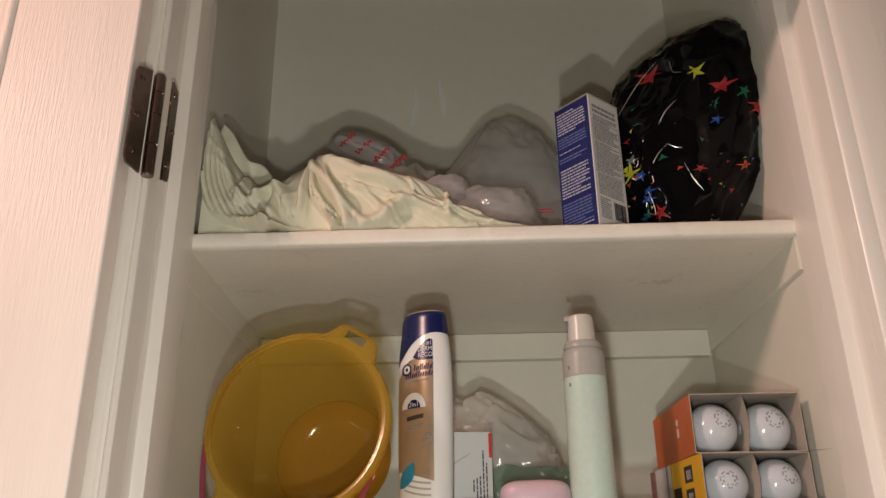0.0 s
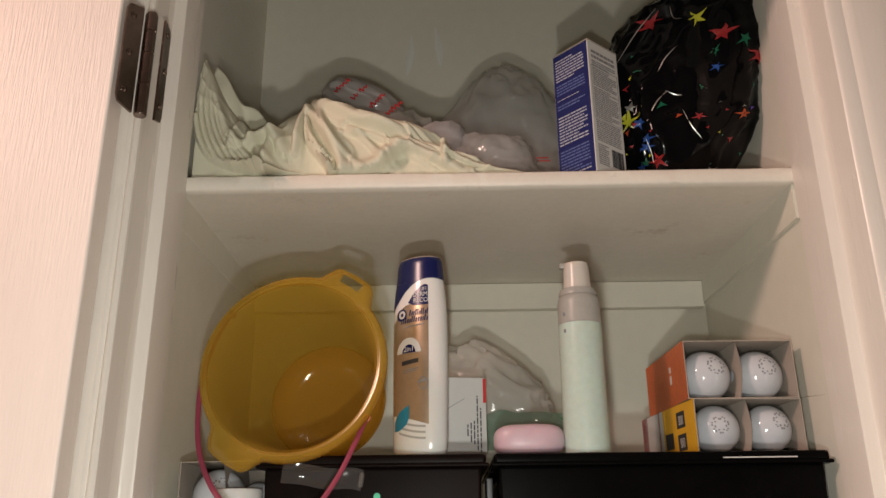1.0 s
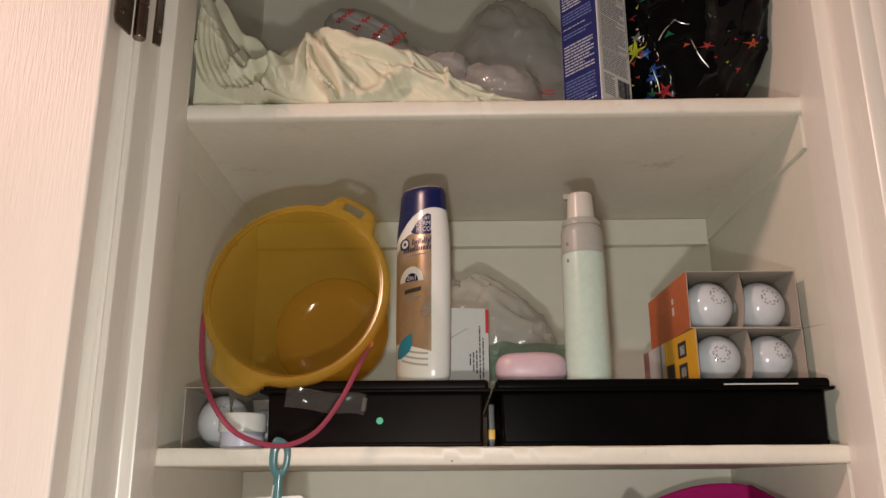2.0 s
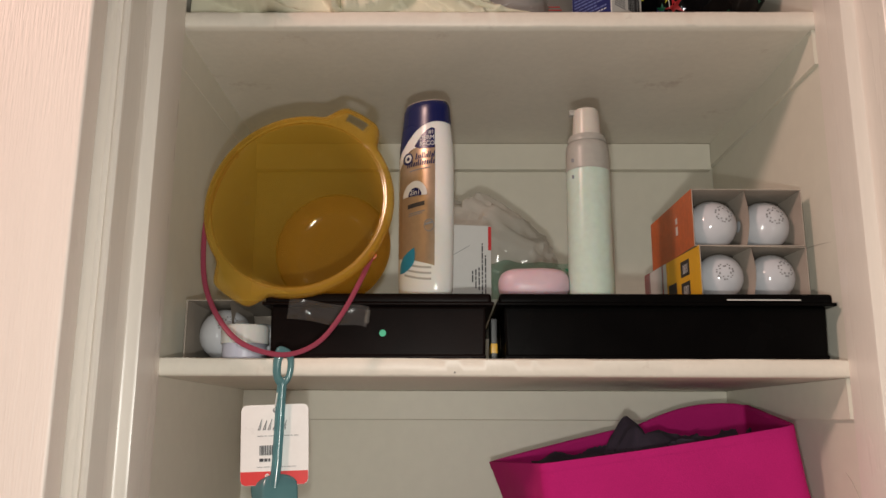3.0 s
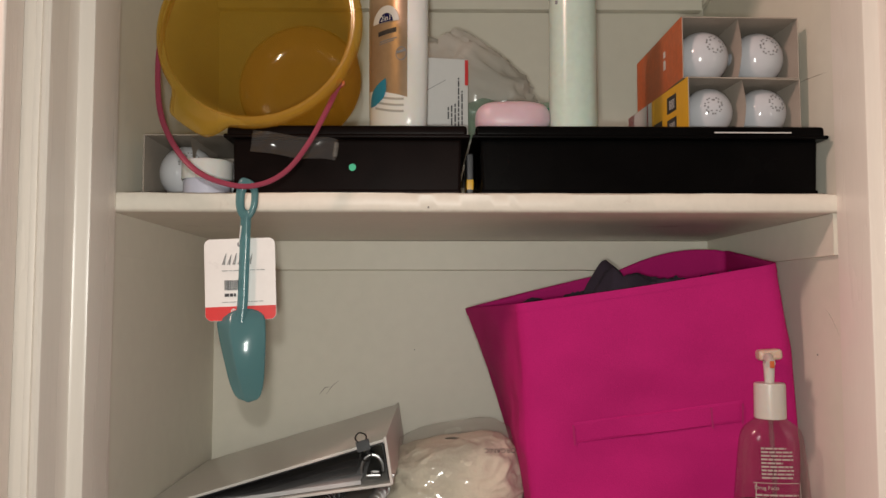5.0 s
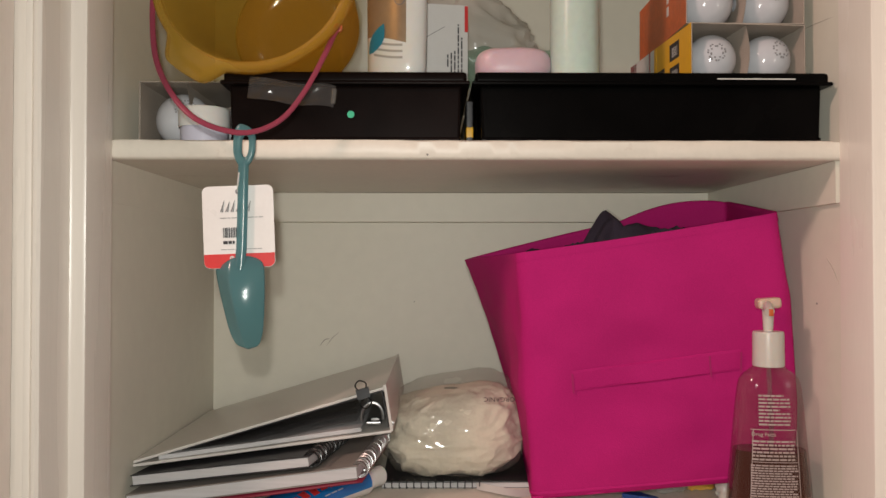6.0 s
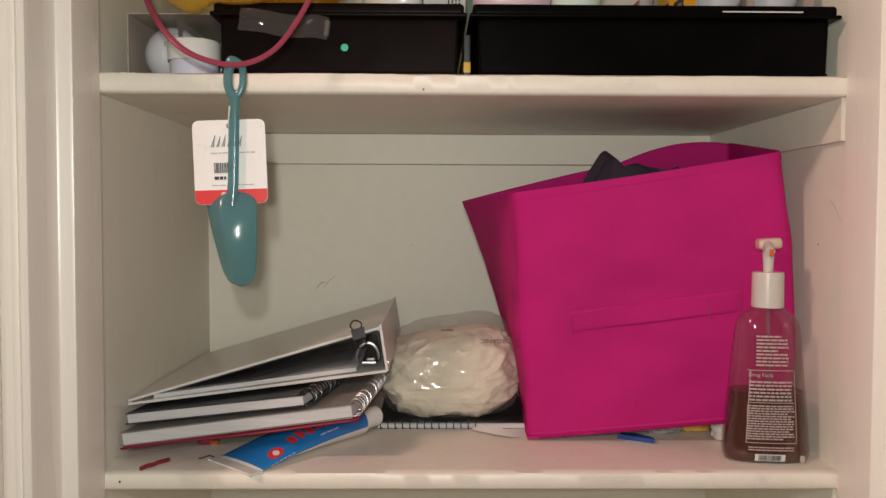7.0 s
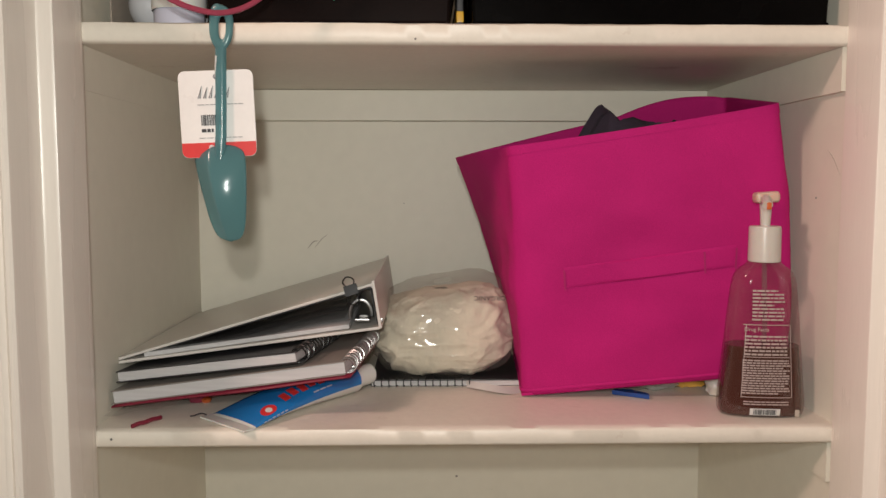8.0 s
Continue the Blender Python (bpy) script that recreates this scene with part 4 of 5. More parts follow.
def spade():
    ob = thing("toy_spade", "teal translucent plastic toy spade hanging from the bucket handle", "toy spade", pose(-0.1870, -0.0325, 1.511, 0, 2.5, 0))
    # open grip
    def ce(t, e):
        return math.copysign(abs(t) ** e, t)

    def f(u, v):
        a, b = 2 * math.pi * u, 2 * math.pi * v
        ca, sa = math.cos(a), math.sin(a)
        inner = Vector((0.0008 + 0.0027 * ce(ca, 0.8), 0, -0.0195 + 0.0085 * ce(sa, 0.8)))
        outer = Vector((0.0090 * ce(ca, 0.7) * (1 if sa > 0 else 1 - 0.35 * sa * sa), 0, -0.0175 + (0.0150 if sa > 0 else 0.0190) * ce(sa, 0.75)))
        if sa > 0:
            outer.z -= 0.34 * outer.x * sa
        p = inner.lerp(outer, 0.5 - 0.5 * ce(math.cos(b), 0.7))
        return p + Vector((0, 0.0028 * ce(math.sin(b), 0.7), 0))
    part("grip", grid(f, 48, 12, True), F_SPADE, ob, sharp=60)
    part("shaft", tube([(0, 0, -0.033), (0.0002, 0.0, -0.045), (0.0010, 0.0, -0.075), (0.0015, 0.0, -0.100), (0.0010, -0.001, -0.118)], 0.0043, 14, 0.7), F_SPADE, ob)

    def blade(u, v):
        w = ease([(0, 0.0150), (0.04, 0.0190), (0.12, 0.0208), (0.3, 0.0206), (0.55, 0.0184), (0.8, 0.0148), (0.93, 0.0108), (0.975, 0.0070), (1.0, 0.0010)], v)
        s = 2 * u - 1
        x = 0.95 * w * s + 0.011 * (v - 0.35) + 0.0025
        keel = -0.38 + 0.20 * v
        fall = 1 - 0.55 * ((s - keel) / (1 - keel)) ** 2 if s > keel else 1 - 1.5 * ((keel - s) / (1 + keel)) ** 1.15
        y = -0.012 * fall * math.sin(math.pi * min(1, v * 0.86 + 0.12)) + 0.004
        return Vector((x, y, -0.1075 - 0.0730 * v + 0.004 * s * (1 - v) - 0.004 * s * s * max(0, 1 - v * 6)))
    bl = part("blade", grid(blade, 28, 32), F_SPADE, ob, "rounded scoop blade", sharp=60)
    th = bl.modifiers.new("thickness", "SOLIDIFY")
    th.thickness = 0.0022
    return ob


spade()


def price_tag():
    W, Hh = 0.0566, 0.0655
    ob = thing("price_tag", "white and red hang tag tied to the toy spade", "price tag", pose(-0.1930, -0.0290, 1.4278, 0, -2.2, 0))
    face = UPRIGHT
    card = part("card", prism(rounded(W, Hh, 0.005), 0.0006, pose(0, 0.0006, 0) @ face), M_TAG, ob)
    red = [(x, y) for x, y in rounded(W - 0.0004, Hh - 0.0004, 0.005) if y < 0]
    red = [(W / 2 - 0.0002, -0.0215), (-W / 2 + 0.0002, -0.0215)] + red
    band = part("red_band", prism(red, 0.0002, pose(0, -0.0003, 0) @ face), M_RED, ob, "red printed band")
    front = pose(0, -0.0004, 0) @ face
    bm = bmesh.new()
    for k in range(6):
        x = -0.014 + 0.0042 * k
        tube([(x, 0.012, 0), (x + 0.0032, 0.021 - 0.001 * (k % 2), 0), (x + 0.0016, 0.012, 0)], 0.00045, 5, bm=bm)
    part("printed_logo", add(None, bm, front), M_GREYINK, card, "plain grey scribbled logo shape")
    part("barcode", barcode(-0.0125, 0.0045, -0.0085, -0.0005, front, 3), M_INK, card)
    part("fine_print", bars(-0.0145, 0.0190, -0.0185, -0.0160, 0.0022, front, 5, 0.22, 0.004), M_GREYINK, card)
    part("fine_print", bars(-0.0125, -0.0030, -0.0145, -0.0100, 0.0036, front, 6, 0.7, 0.004), M_INK, card)
    part("fine_print", bars(-0.0145, 0.0200, 0.0045, 0.0095, 0.0026, front, 7, 0.2, 0.005), M_GREYINK, card)
    part("price_sign", add(None, words("$", 0.0085), pose(-0.0058, -0.0006, -0.0265) @ face), M_WHITE, band)
    part("hole", prism([(0.0022 * math.cos(a * 0.42), 0.0022 * math.sin(a * 0.42)) for a in range(15)], 0.0003, pose(0.0005, -0.0004, 0.0280) @ face), M_GREYINK, card)
    part("tie", tube(smooth([(0.0005, -0.0015, 0.028), (0.002, -0.006, 0.034), (0.004, -0.010, 0.042)], 5), 0.0006, 6), M_WHITEPL, ob, "thin plastic tie")
    return ob


price_tag()


# ---- bottles and small things on the boxes ----
def oval_front(a, b, turn):
    """The front (-y) of an oval a by b turned round z by turn degrees: y at a given x."""
    c, s = math.cos(radians(turn)), math.sin(radians(turn))
    A, B, C = c * c / a ** 2 + s * s / b ** 2, c * s * (1 / a ** 2 - 1 / b ** 2), s * s / a ** 2 + c * c / b ** 2

    def y(x):
        return (-B * x - math.sqrt(max(0, B * B * x * x - C * (A * x * x - 1)))) / C
    return y, math.sqrt(C / (A * C - B * B))


def shampoo():
    a, b, turn, Hh = 0.0298, 0.0192, -35, 0.196
    ob = thing("shampoo_bottle", "white and copper shampoo bottle with a navy cap", "bottle", pose(-0.0705, 0.050, ZB, 0, 0, 0))
    yf, X = oval_front(a, b, turn)
    wid = [(0, 0.90), (0.02, 0.97), (0.15, 1.0), (0.55, 1.03), (0.75, 1.0), (0.92, 0.88), (0.985, 0.84), (1.0, 0.78)]
    spin = pose(0, 0, 0, 0, 0, turn)
    prof = [(0, 0.0), (0.86, 0.0), (0.90, 0.0012)] + [(ease(wid, k / 30), Hh * k / 30) for k in range(1, 30)] + [(0.80, Hh - 0.0005), (0.7, Hh), (0, Hh)]
    part("body", lathe(prof, 64, a, b, m=spin), M_WHITEPL, ob)

    def wrap(x, z, off=0.0005):
        k = ease(wid, z / Hh)
        return Vector((x, k * yf(max(-X * 0.999, min(X * 0.999, x / k))) - off, z))

    def arch(x):
        s = 0.5 + 0.5 * x / X
        return Hh * ease([(0.0, 0.735), (0.08, 0.765), (0.25, 0.828), (0.45, 0.868), (0.7, 0.884), (1.0, 0.878)], s)

    # navy cap, its lower edge an arch
    def cap(u, v):
        t = 2 * math.pi * u
        q = spin @ Vector((a * math.cos(t), b * math.sin(t), 0))
        lo = arch(q.x)
        z = lo + (Hh + 0.0005 - lo) * v
        return Vector((q.x * 1.02 * ease(wid, z / Hh), q.y * 1.02 * ease(wid, z / Hh), z))
    part("cap", grid(cap, 72, 10, True), M_CAPNAVY, ob, "navy flip cap")
    part("cap_top", lathe([(0.80, Hh + 0.0004), (0.76, Hh + 0.0016), (0.6, Hh + 0.0022), (0, Hh + 0.0022)], 64, a, b, m=spin), M_KRAFT, ob, "brownish top of the cap")

    def drawn(name, f, nu, nv, material, label="", off=0.0005):
        return part(name, grid(lambda u, v: wrap(*f(u, v), off), nu, nv), material, ob, label)

    xr = X * 0.34
    def label(u, v):
        x = -X * 0.985 + (xr + X * 0.985) * u
        lo = Hh * (0.20 - 0.055 * u)
        hi = Hh * ease([(0, 0.66), (0.25, 0.735), (0.6, 0.755), (1, 0.757)], u)
        return x, lo + (hi - lo) * v
    drawn("copper_label", label, 28, 24, M_COPPER, "shiny copper printed label", 0.0003)

    def badge(u, v):
        x = -X * 0.42 + (xr + X * 0.40) * u
        hi = Hh * ease([(0, 0.762), (0.35, 0.815), (0.8, 0.85), (1, 0.845)], u)
        lo = Hh * ease([(0, 0.758), (0.3, 0.742), (1, 0.742)], u)
        return x, lo + (hi - lo) * v
    badge_ob = drawn("badge", badge, 14, 8, M_CAPNAVY, "navy badge")

    def letters(text, size, x, z, material, off, squeeze=0.85, on=None):
        bm = words(text, size)
        for v in bm.verts:
            v.co = wrap(x + v.co.x * squeeze, z + v.co.y, off + v.co.z)
        part("lettering", bm, material, on or badge_ob)
    letters("#1", 0.0062, 0.0050, Hh * 0.826, M_WHITE, 0.0009)
    letters("DERM", 0.0066, 0.0008, Hh * 0.796, M_WHITE, 0.0009)
    letters("RECO", 0.0066, 0.0012, Hh * 0.765, M_WHITE, 0.0009)

    def disc(cx, cz, r, material, off, name="emblem", lo=0.0, hi=2 * math.pi, r0=0.0):
        return drawn(name, lambda u, v: (cx + 0.8 * (r0 + (r - r0) * v) * math.cos(lo + (hi - lo) * u), cz + (r0 + (r - r0) * v) * math.sin(lo + (hi - lo) * u)), 28, 4, material, "", off)
    disc(-0.0180, Hh * 0.700, 0.0062, M_CAPNAVY, 0.0009)
    disc(-0.0176, Hh * 0.700, 0.0042, M_WHITE, 0.0012, r0=0.0018)
    disc(-0.0105, Hh * 0.500, 0.0150, M_WHITE, 0.0009, lo=0, hi=math.pi)
    disc(-0.0105, Hh * 0.500, 0.0082, M_CAPNAVY, 0.0012, lo=0, hi=math.pi)
    letters("2in1", 0.0072, -0.0105, Hh * 0.517, M_WHITE, 0.0015, on=ob)
    disc(0.0035, Hh * 0.345, 0.0062, M_GREYINK, 0.0009, r0=0.0054)
    for k, (x0, x1, z, h) in enumerate(((-0.0160, 0.0045, 0.628, 0.0010), (-0.0175, -0.0010, 0.438, 0.0042),
                                        (-0.0160, -0.0005, 0.408, 0.0010), (-0.0165, -0.0030, 0.398, 0.0008), (-0.0005, 0.0070, 0.345, 0.0022))):
        drawn("print_bar", lambda u, v: (x0 + (x1 - x0) * u, Hh * z + 0.002 * u + h * v), 10, 1, M_INK if k == 1 else M_GREYINK, "", 0.0008)
    # two rows of plain upright strokes where the name stands
    rnd = random.Random(12)
    for x0, x1, z in ((-0.0105, 0.0075, 0.688), (-0.0190, 0.0080, 0.652)):
        x = x0
        while x < x1:
            w, tall = rnd.uniform(0.0009, 0.0015), rnd.choice((0.0040, 0.0042, 0.0062))
            drawn("print_bar", lambda u, v: (x + w * u + 0.0008 * v, Hh * z + 0.05 * (x - x0) + tall * v), 1, 3, M_CAPNAVY, "", 0.0008)
            x += w + rnd.uniform(0.0007, 0.0011)
    # teal leaf and cream swirls at the foot
    drawn("leaf", lambda u, v: (-0.0225 + 0.012 * u + 0.011 * (v - 0.5) * math.sin(math.pi * min(1, 0.12 + 0.88 * u)), Hh * (0.120 + 0.120 * u) - 0.006 * (v - 0.5) * math.sin(math.pi * u)), 14, 8, M_TEAL, "teal leaf print", 0.0012)
    for k in range(3):
        drawn("swirl", lambda u, v: (-0.020 + 0.026 * u, Hh * (0.075 + 0.028 * k) + 0.006 * (1 - u) ** 2 + 0.002 * v), 14, 1, M_FROST, "", 0.0007)
    return ob


shampoo()


def spray_bottle():
    ob = thing("pump_bottle", "slim frosted bottle with mint green contents and white top", "bottle", pose(0.0905, 0.052, ZB))
    part("body", lathe([(0, 0), (0.0205, 0), (0.0222, 0.0015), (0.0224, 0.004), (0.0218, 0.07), (0.0214, 0.128)], 48), M_MINT, ob, "mint filled lower body")
    part("empty_top", lathe([(0.0214, 0.1282), (0.0213, 0.148), (0.0205, 0.154), (0.0180, 0.158), (0.0160, 0.1595)], 48), M_FROST, ob, "frosted empty upper body")
    part("collar", lathe([(0.0192, 0.1572), (0.0194, 0.1600), (0.0178, 0.1640), (0.0150, 0.1650)], 40), M_FROST, ob)
    part("nozzle_cap", lathe([(0.0142, 0.1640), (0.0138, 0.170), (0.0128, 0.188), (0.0122, 0.1920), (0.0105, 0.1932), (0, 0.1935)], 40), M_CREAM, ob, "white push top")
    part("nozzle_spout", box((0.0095, 0.008, 0.0060), (-0.0125, 0.001, 0.1905), 0.0018), M_FROST, ob)
    part("lip_shadow_ring", lathe([(0.0216, 0.1274), (0.0219, 0.1280), (0.0216, 0.1287)], 40), M_FROST, ob)
    for z in (0.136, 0.119):
        part("print_mark", box((0.0035, 0.0006, 0.0035), (-0.0165, -0.0140, z), 0.0002), M_GREYINK, ob)
    return ob


spray_bottle()


def flat_carton():
    ob = thing("medicine_carton", "small white carton with black fine print and red corner", "box", pose(-0.0640, 0.088, ZB, 0, 0, 9))
    W, D2, Hh = 0.0605, 0.030, 0.084
    part("body", box((W, D2, Hh), (W / 2, D2 / 2, Hh / 2), 0.0006), M_WHITE, ob)
    f = pose(0, -0.0002, 0) @ UPRIGHT
    part("red_corner", rect(W - 0.0032, W, Hh - 0.026, Hh - 0.001, bmesh.new(), f), M_RED, ob, "red printed corner")
    turned = f @ pose(W - 0.003, 0.008, 0, 0, 0, 90)
    for k, (x0, x1) in enumerate(((0, 0.045), (0.002, 0.060), (0.008, 0.034), (0.010, 0.030), (0.016, 0.028))):
        part("fine_print", bars(x0, x1, 0.0032 + 0.0034 * k - 0.0012, 0.0032 + 0.0034 * k + 0.0022, 0.0030, turned, 30 + k, 0.45, 0.006), M_INK, ob)
    # The crease is only a thin grey line, its shade put into colour.
    def dent(u, v):
        return Vector((0.018 + 0.020 * u, -0.0005, 0.050 + 0.012 * u + 0.0006 * v))
    part("crease", grid(dent, 6, 1), M_GREYINK, ob)
    return ob


flat_carton()

ob = thing("soap_bar", "pink oval bar of soap on the black box", "soap", pose(0.0350, 0.058, ZB))
def bar(u, v):
    a, b = 2 * math.pi * u, math.pi * (v - 0.5)
    ce = lambda t, e: math.copysign(abs(t) ** e, t)
    z = ce(math.sin(b), 0.75)
    return Vector((0.0345 * ce(math.cos(a), 0.7) * abs(math.cos(b)) ** 0.45, 0.022 * ce(math.sin(a), 0.7) * abs(math.cos(b)) ** 0.45, 0.0150 + 0.0150 * z + 0.0006 * noise.noise(Vector((u * 9, v * 5, 3)))))
part("bar", grid(bar, 56, 28, True), M_PINKSOAP, ob, sharp=60)
part("moulded_seam", lathe([(0.998, 0.0143), (1.006, 0.0150), (0.998, 0.0157)], 56, 0.0342, 0.0218), M_PINKSOAP, ob)

b = film_bag("plastic_bag", "crumpled milky plastic bag with a green printed lower part", (0.074, 0.045, 0.128), pose(0.020, 0.205, ZB), F_MILK, 14.3, 0.16, (72, 44), slope=0.42)
def green(u, v):
    x = -0.045 + 0.115 * u
    return Vector((x, -0.058 - 0.008 * ridge(u * 3, v * 2, 3), 0.014 + (0.040 + 0.012 * noise.noise(Vector((u * 4, 2, 2)))) * v))
part("green_print", grid(green, 40, 12), F_GREEN, b, "green printed film")
part("green_corner", prism([(-0.008, 0), (0.008, 0.001), (0.002, -0.010)], 0.0006, pose(0.066, -0.058, 0.048) @ UPRIGHT), M_GREEN, b)


# ---- lower shelf ----
def slab(p, thick, bm=None, bevel=0.0006):
    """A board through four corners (front left, front right, back right, back left), thick downwards."""
    bm = bm or bmesh.new()
    up = [bm.verts.new(q) for q in p]
    n = (Vector(p[1]) - Vector(p[0])).cross(Vector(p[3]) - Vector(p[0])).normalized()
    lo = [bm.verts.new(Vector(q) - n * thick) for q in p]
    bm.faces.new(up), bm.faces.new(lo[::-1])
    for i in range(4):
        j = (i + 1) % 4
        bm.faces.new((lo[i], lo[j], up[j], up[i]))
    if bevel:
        bmesh.ops.bevel(bm, geom=bm.edges[:], offset=bevel, segments=2, affect="EDGES", profile=0.5)
    return bm


def coil(p, q, r, turns, wire):
    """A wire spiral from p to q."""
    p, q = Vector(p), Vector(q)
    d = (q - p).normalized()
    s = d.cross(Vector((0, 0, 1))).normalized()
    up = s.cross(d)
    n = turns * 12
    return tube([p + (q - p) * i / n + r * (math.cos(i * math.pi / 6) * s + math.sin(i * math.pi / 6) * up) for i in range(n + 1)], wire, 6)


def binder():
    ob = thing("ring_binder", "white ring binder lying open-edged on a stack of notebooks", "binder")
    turned = pose(-0.0755, 0.060, 0, 0, 0, -0.3)

    def at(x, y, z):
        return tuple(turned @ Vector((x, y, z)))
    part("top_cover", slab((at(-0.2335, 0, 1.2200), at(-0.0050, 0, 1.2872), at(-0.0050, 0.246, 1.2872), at(-0.2335, 0.246, 1.2200)), 0.0026), M_BINDER, ob)
    part("bottom_cover", slab((at(-0.2335, 0, 1.2170), at(0.000, 0, 1.2475), at(0.000, 0.246, 1.2475), at(-0.2335, 0.246, 1.2170)), 0.0026), M_BINDER, ob)
    part("spine", slab((at(-0.0048, -0.0005, 1.2888), at(0.0018, -0.0005, 1.2462), at(0.0018, 0.2465, 1.2462), at(-0.0048, 0.2465, 1.2888)), 0.0028), M_BINDER, ob)
    part("spine_lining", slab((at(-0.0085, 0.002, 1.2835), at(-0.0022, 0.002, 1.2498), at(-0.0022, 0.244, 1.2498), at(-0.0085, 0.244, 1.2835)), 0.0008, bevel=0), M_DARKCOVER, ob, "dark inner lining")
    part("cover_lining", slab((at(-0.190, 0.002, 1.2296), at(-0.0095, 0.002, 1.2826), at(-0.0095, 0.244, 1.2826), at(-0.190, 0.244, 1.2296)), 0.0008, bevel=0), M_DARKCOVER, ob, "dark inner lining")
    part("page_block", slab((at(-0.212, 0.004, 1.2238), at(-0.028, 0.004, 1.2490), at(-0.028, 0.230, 1.2490), at(-0.212, 0.230, 1.2238)), 0.0040), M_PAPER, ob)
    for k in range(4):
        def pocket(u, v):
            x = -0.190 + 0.158 * u
            z = 1.2285 + (0.026 + 0.0065 * k) * u ** 1.3 + 0.0012 * math.sin(u * 9 + k) + 0.001 * k * u
            return Vector(at(x, 0.003 + 0.22 * v + 0.0015 * k, z))
        part("clear_pocket", grid(pocket, 18, 2), F_TAPE, ob, "clear sheet pocket")
    ring = [(-0.094 + 0.010 * math.cos(a), 0.078, 1.2560 + 0.013 * math.sin(a)) for a in [math.pi * (k / 14 * 1.15 - 0.05) for k in range(15)]]
    part("ring", tube(ring, 0.0017, 8), M_WIRE, ob, "chrome ring")
    part("ring", tube([(x, y + 0.08, z) for x, y, z in ring], 0.0017, 8), M_WIRE, ob, "chrome ring")
    part("ring_base", add(None, box((0.014, 0.19, 0.003), (0, 0, 0), 0.001), pose(-0.094, 0.165, 1.2515, 0, 0, 1)), M_WIRE, ob)
    part("ring_lever", box((0.009, 0.006, 0.004), (-0.091, 0.074, 1.2545), 0.002), M_WIRE, ob)
    clip = thing("binder_clip", "small black binder clip on the binder's cover", "binder clip", pose(-0.1010, 0.0615, 1.2800, 0, -16, 0))
    part("jaw", prism([(-0.0035, -0.004), (0.0035, -0.004), (0.001, 0.005), (-0.001, 0.005)], 0.012, Matrix(((0, 0, 1, -0.006), (1, 0, 0, 0), (0, 1, 0, 0), (0, 0, 0, 1)))), M_DARKCOVER, clip)
    for s in (-1, 1):
        part("lever", tube(smooth([(-0.003, 0.0, 0.003 * s), (-0.005, -0.003, 0.009 * s), (0, -0.005, 0.013 * s), (0.005, -0.003, 0.009 * s), (0.003, 0, 0.003 * s)], 4), 0.0007, 6), M_BLKWIRE, clip)
    for k, z in enumerate((1.2835, 1.2525)):
        part("rivet_corner", box((0.004, 0.0016, 0.004), (-0.083 + 0.008 * k, 0.0645, z), 0.0008), M_WIRE, ob)
    return ob


binder()


def notebook(name, label, x0, x1, zl, zr, thick, turned, y1, slip, cover, wire, cr, back=None):
    """A notebook whose board slopes from zl up to zr; turned places its front left corner."""
    ob = thing(name, label, "notebook", turned, "stacked notebooks")
    t = 0.0008

    def lay(d, th, inset=0.0):
        return slab(((x0 + inset, inset, zl + d), (x1 - inset, slip + inset, zr + d), (x1 - inset, slip + y1 - inset, zr + d), (x0 + inset, y1 - inset, zl + d)), th, bevel=0.0003)
    part("cover", lay(thick, t), cover, ob)
    part("page_block", lay(thick - t - 0.0002, thick - 2 * t - 0.0004, 0.0012), M_PAPER, ob)
    part("back_cover", lay(t, t), back or cover, ob)
    part("spiral", coil((x1 + 0.001, slip + 0.003, zr + thick / 2 + 0.001), (x1 + 0.001, slip + y1 - 0.006, zr + thick / 2 + 0.001), cr, int(y1 / 0.0078), 0.0009), wire, ob, "wire spiral")
    return ob


notebook("notebook", "black covered spiral notebook under the binder", 0.0, 0.1640, 1.2005, 1.2230, 0.0098, pose(-0.3065, 0.048, 0, 0, 0, -9), 0.205, 0.0, M_DARKCOVER, M_BLKWIRE, 0.0072)
notebook("notebook", "thick taupe covered notebook with a silver wire spiral", 0.0, 0.2060, 1.1835, 1.2135, 0.0118, pose(-0.3078, 0.039, 0, 0, 0, -5.5), 0.215, 0.0, M_GREYCOVER, M_WIRE, 0.0068)
ob = thing("folder", "thin maroon card folder under the notebooks", "folder")
def sag(u, v):
    return Vector((-0.3065 + 0.208 * u + 0.020 * v, 0.036 + 0.205 * v - 0.020 * u, 1.1828 + 0.0298 * u + 0.0006 * math.sin(u * 8)))
fo = part("sheet", grid(sag, 24, 2), M_MAROON, ob)
th = fo.modifiers.new("thickness", "SOLIDIFY")
th.thickness = 0.0014
def sleeve(u, v):
    return Vector((-0.3075 + 0.060 * u, 0.022 + 0.20 * v, 1.1755 + 0.010 * u + 0.003 * ridge(u * 2, v * 3, 1)))
part("clear_sleeve", grid(sleeve, 16, 12), F_CLEAR, ob, "clear plastic sleeve")


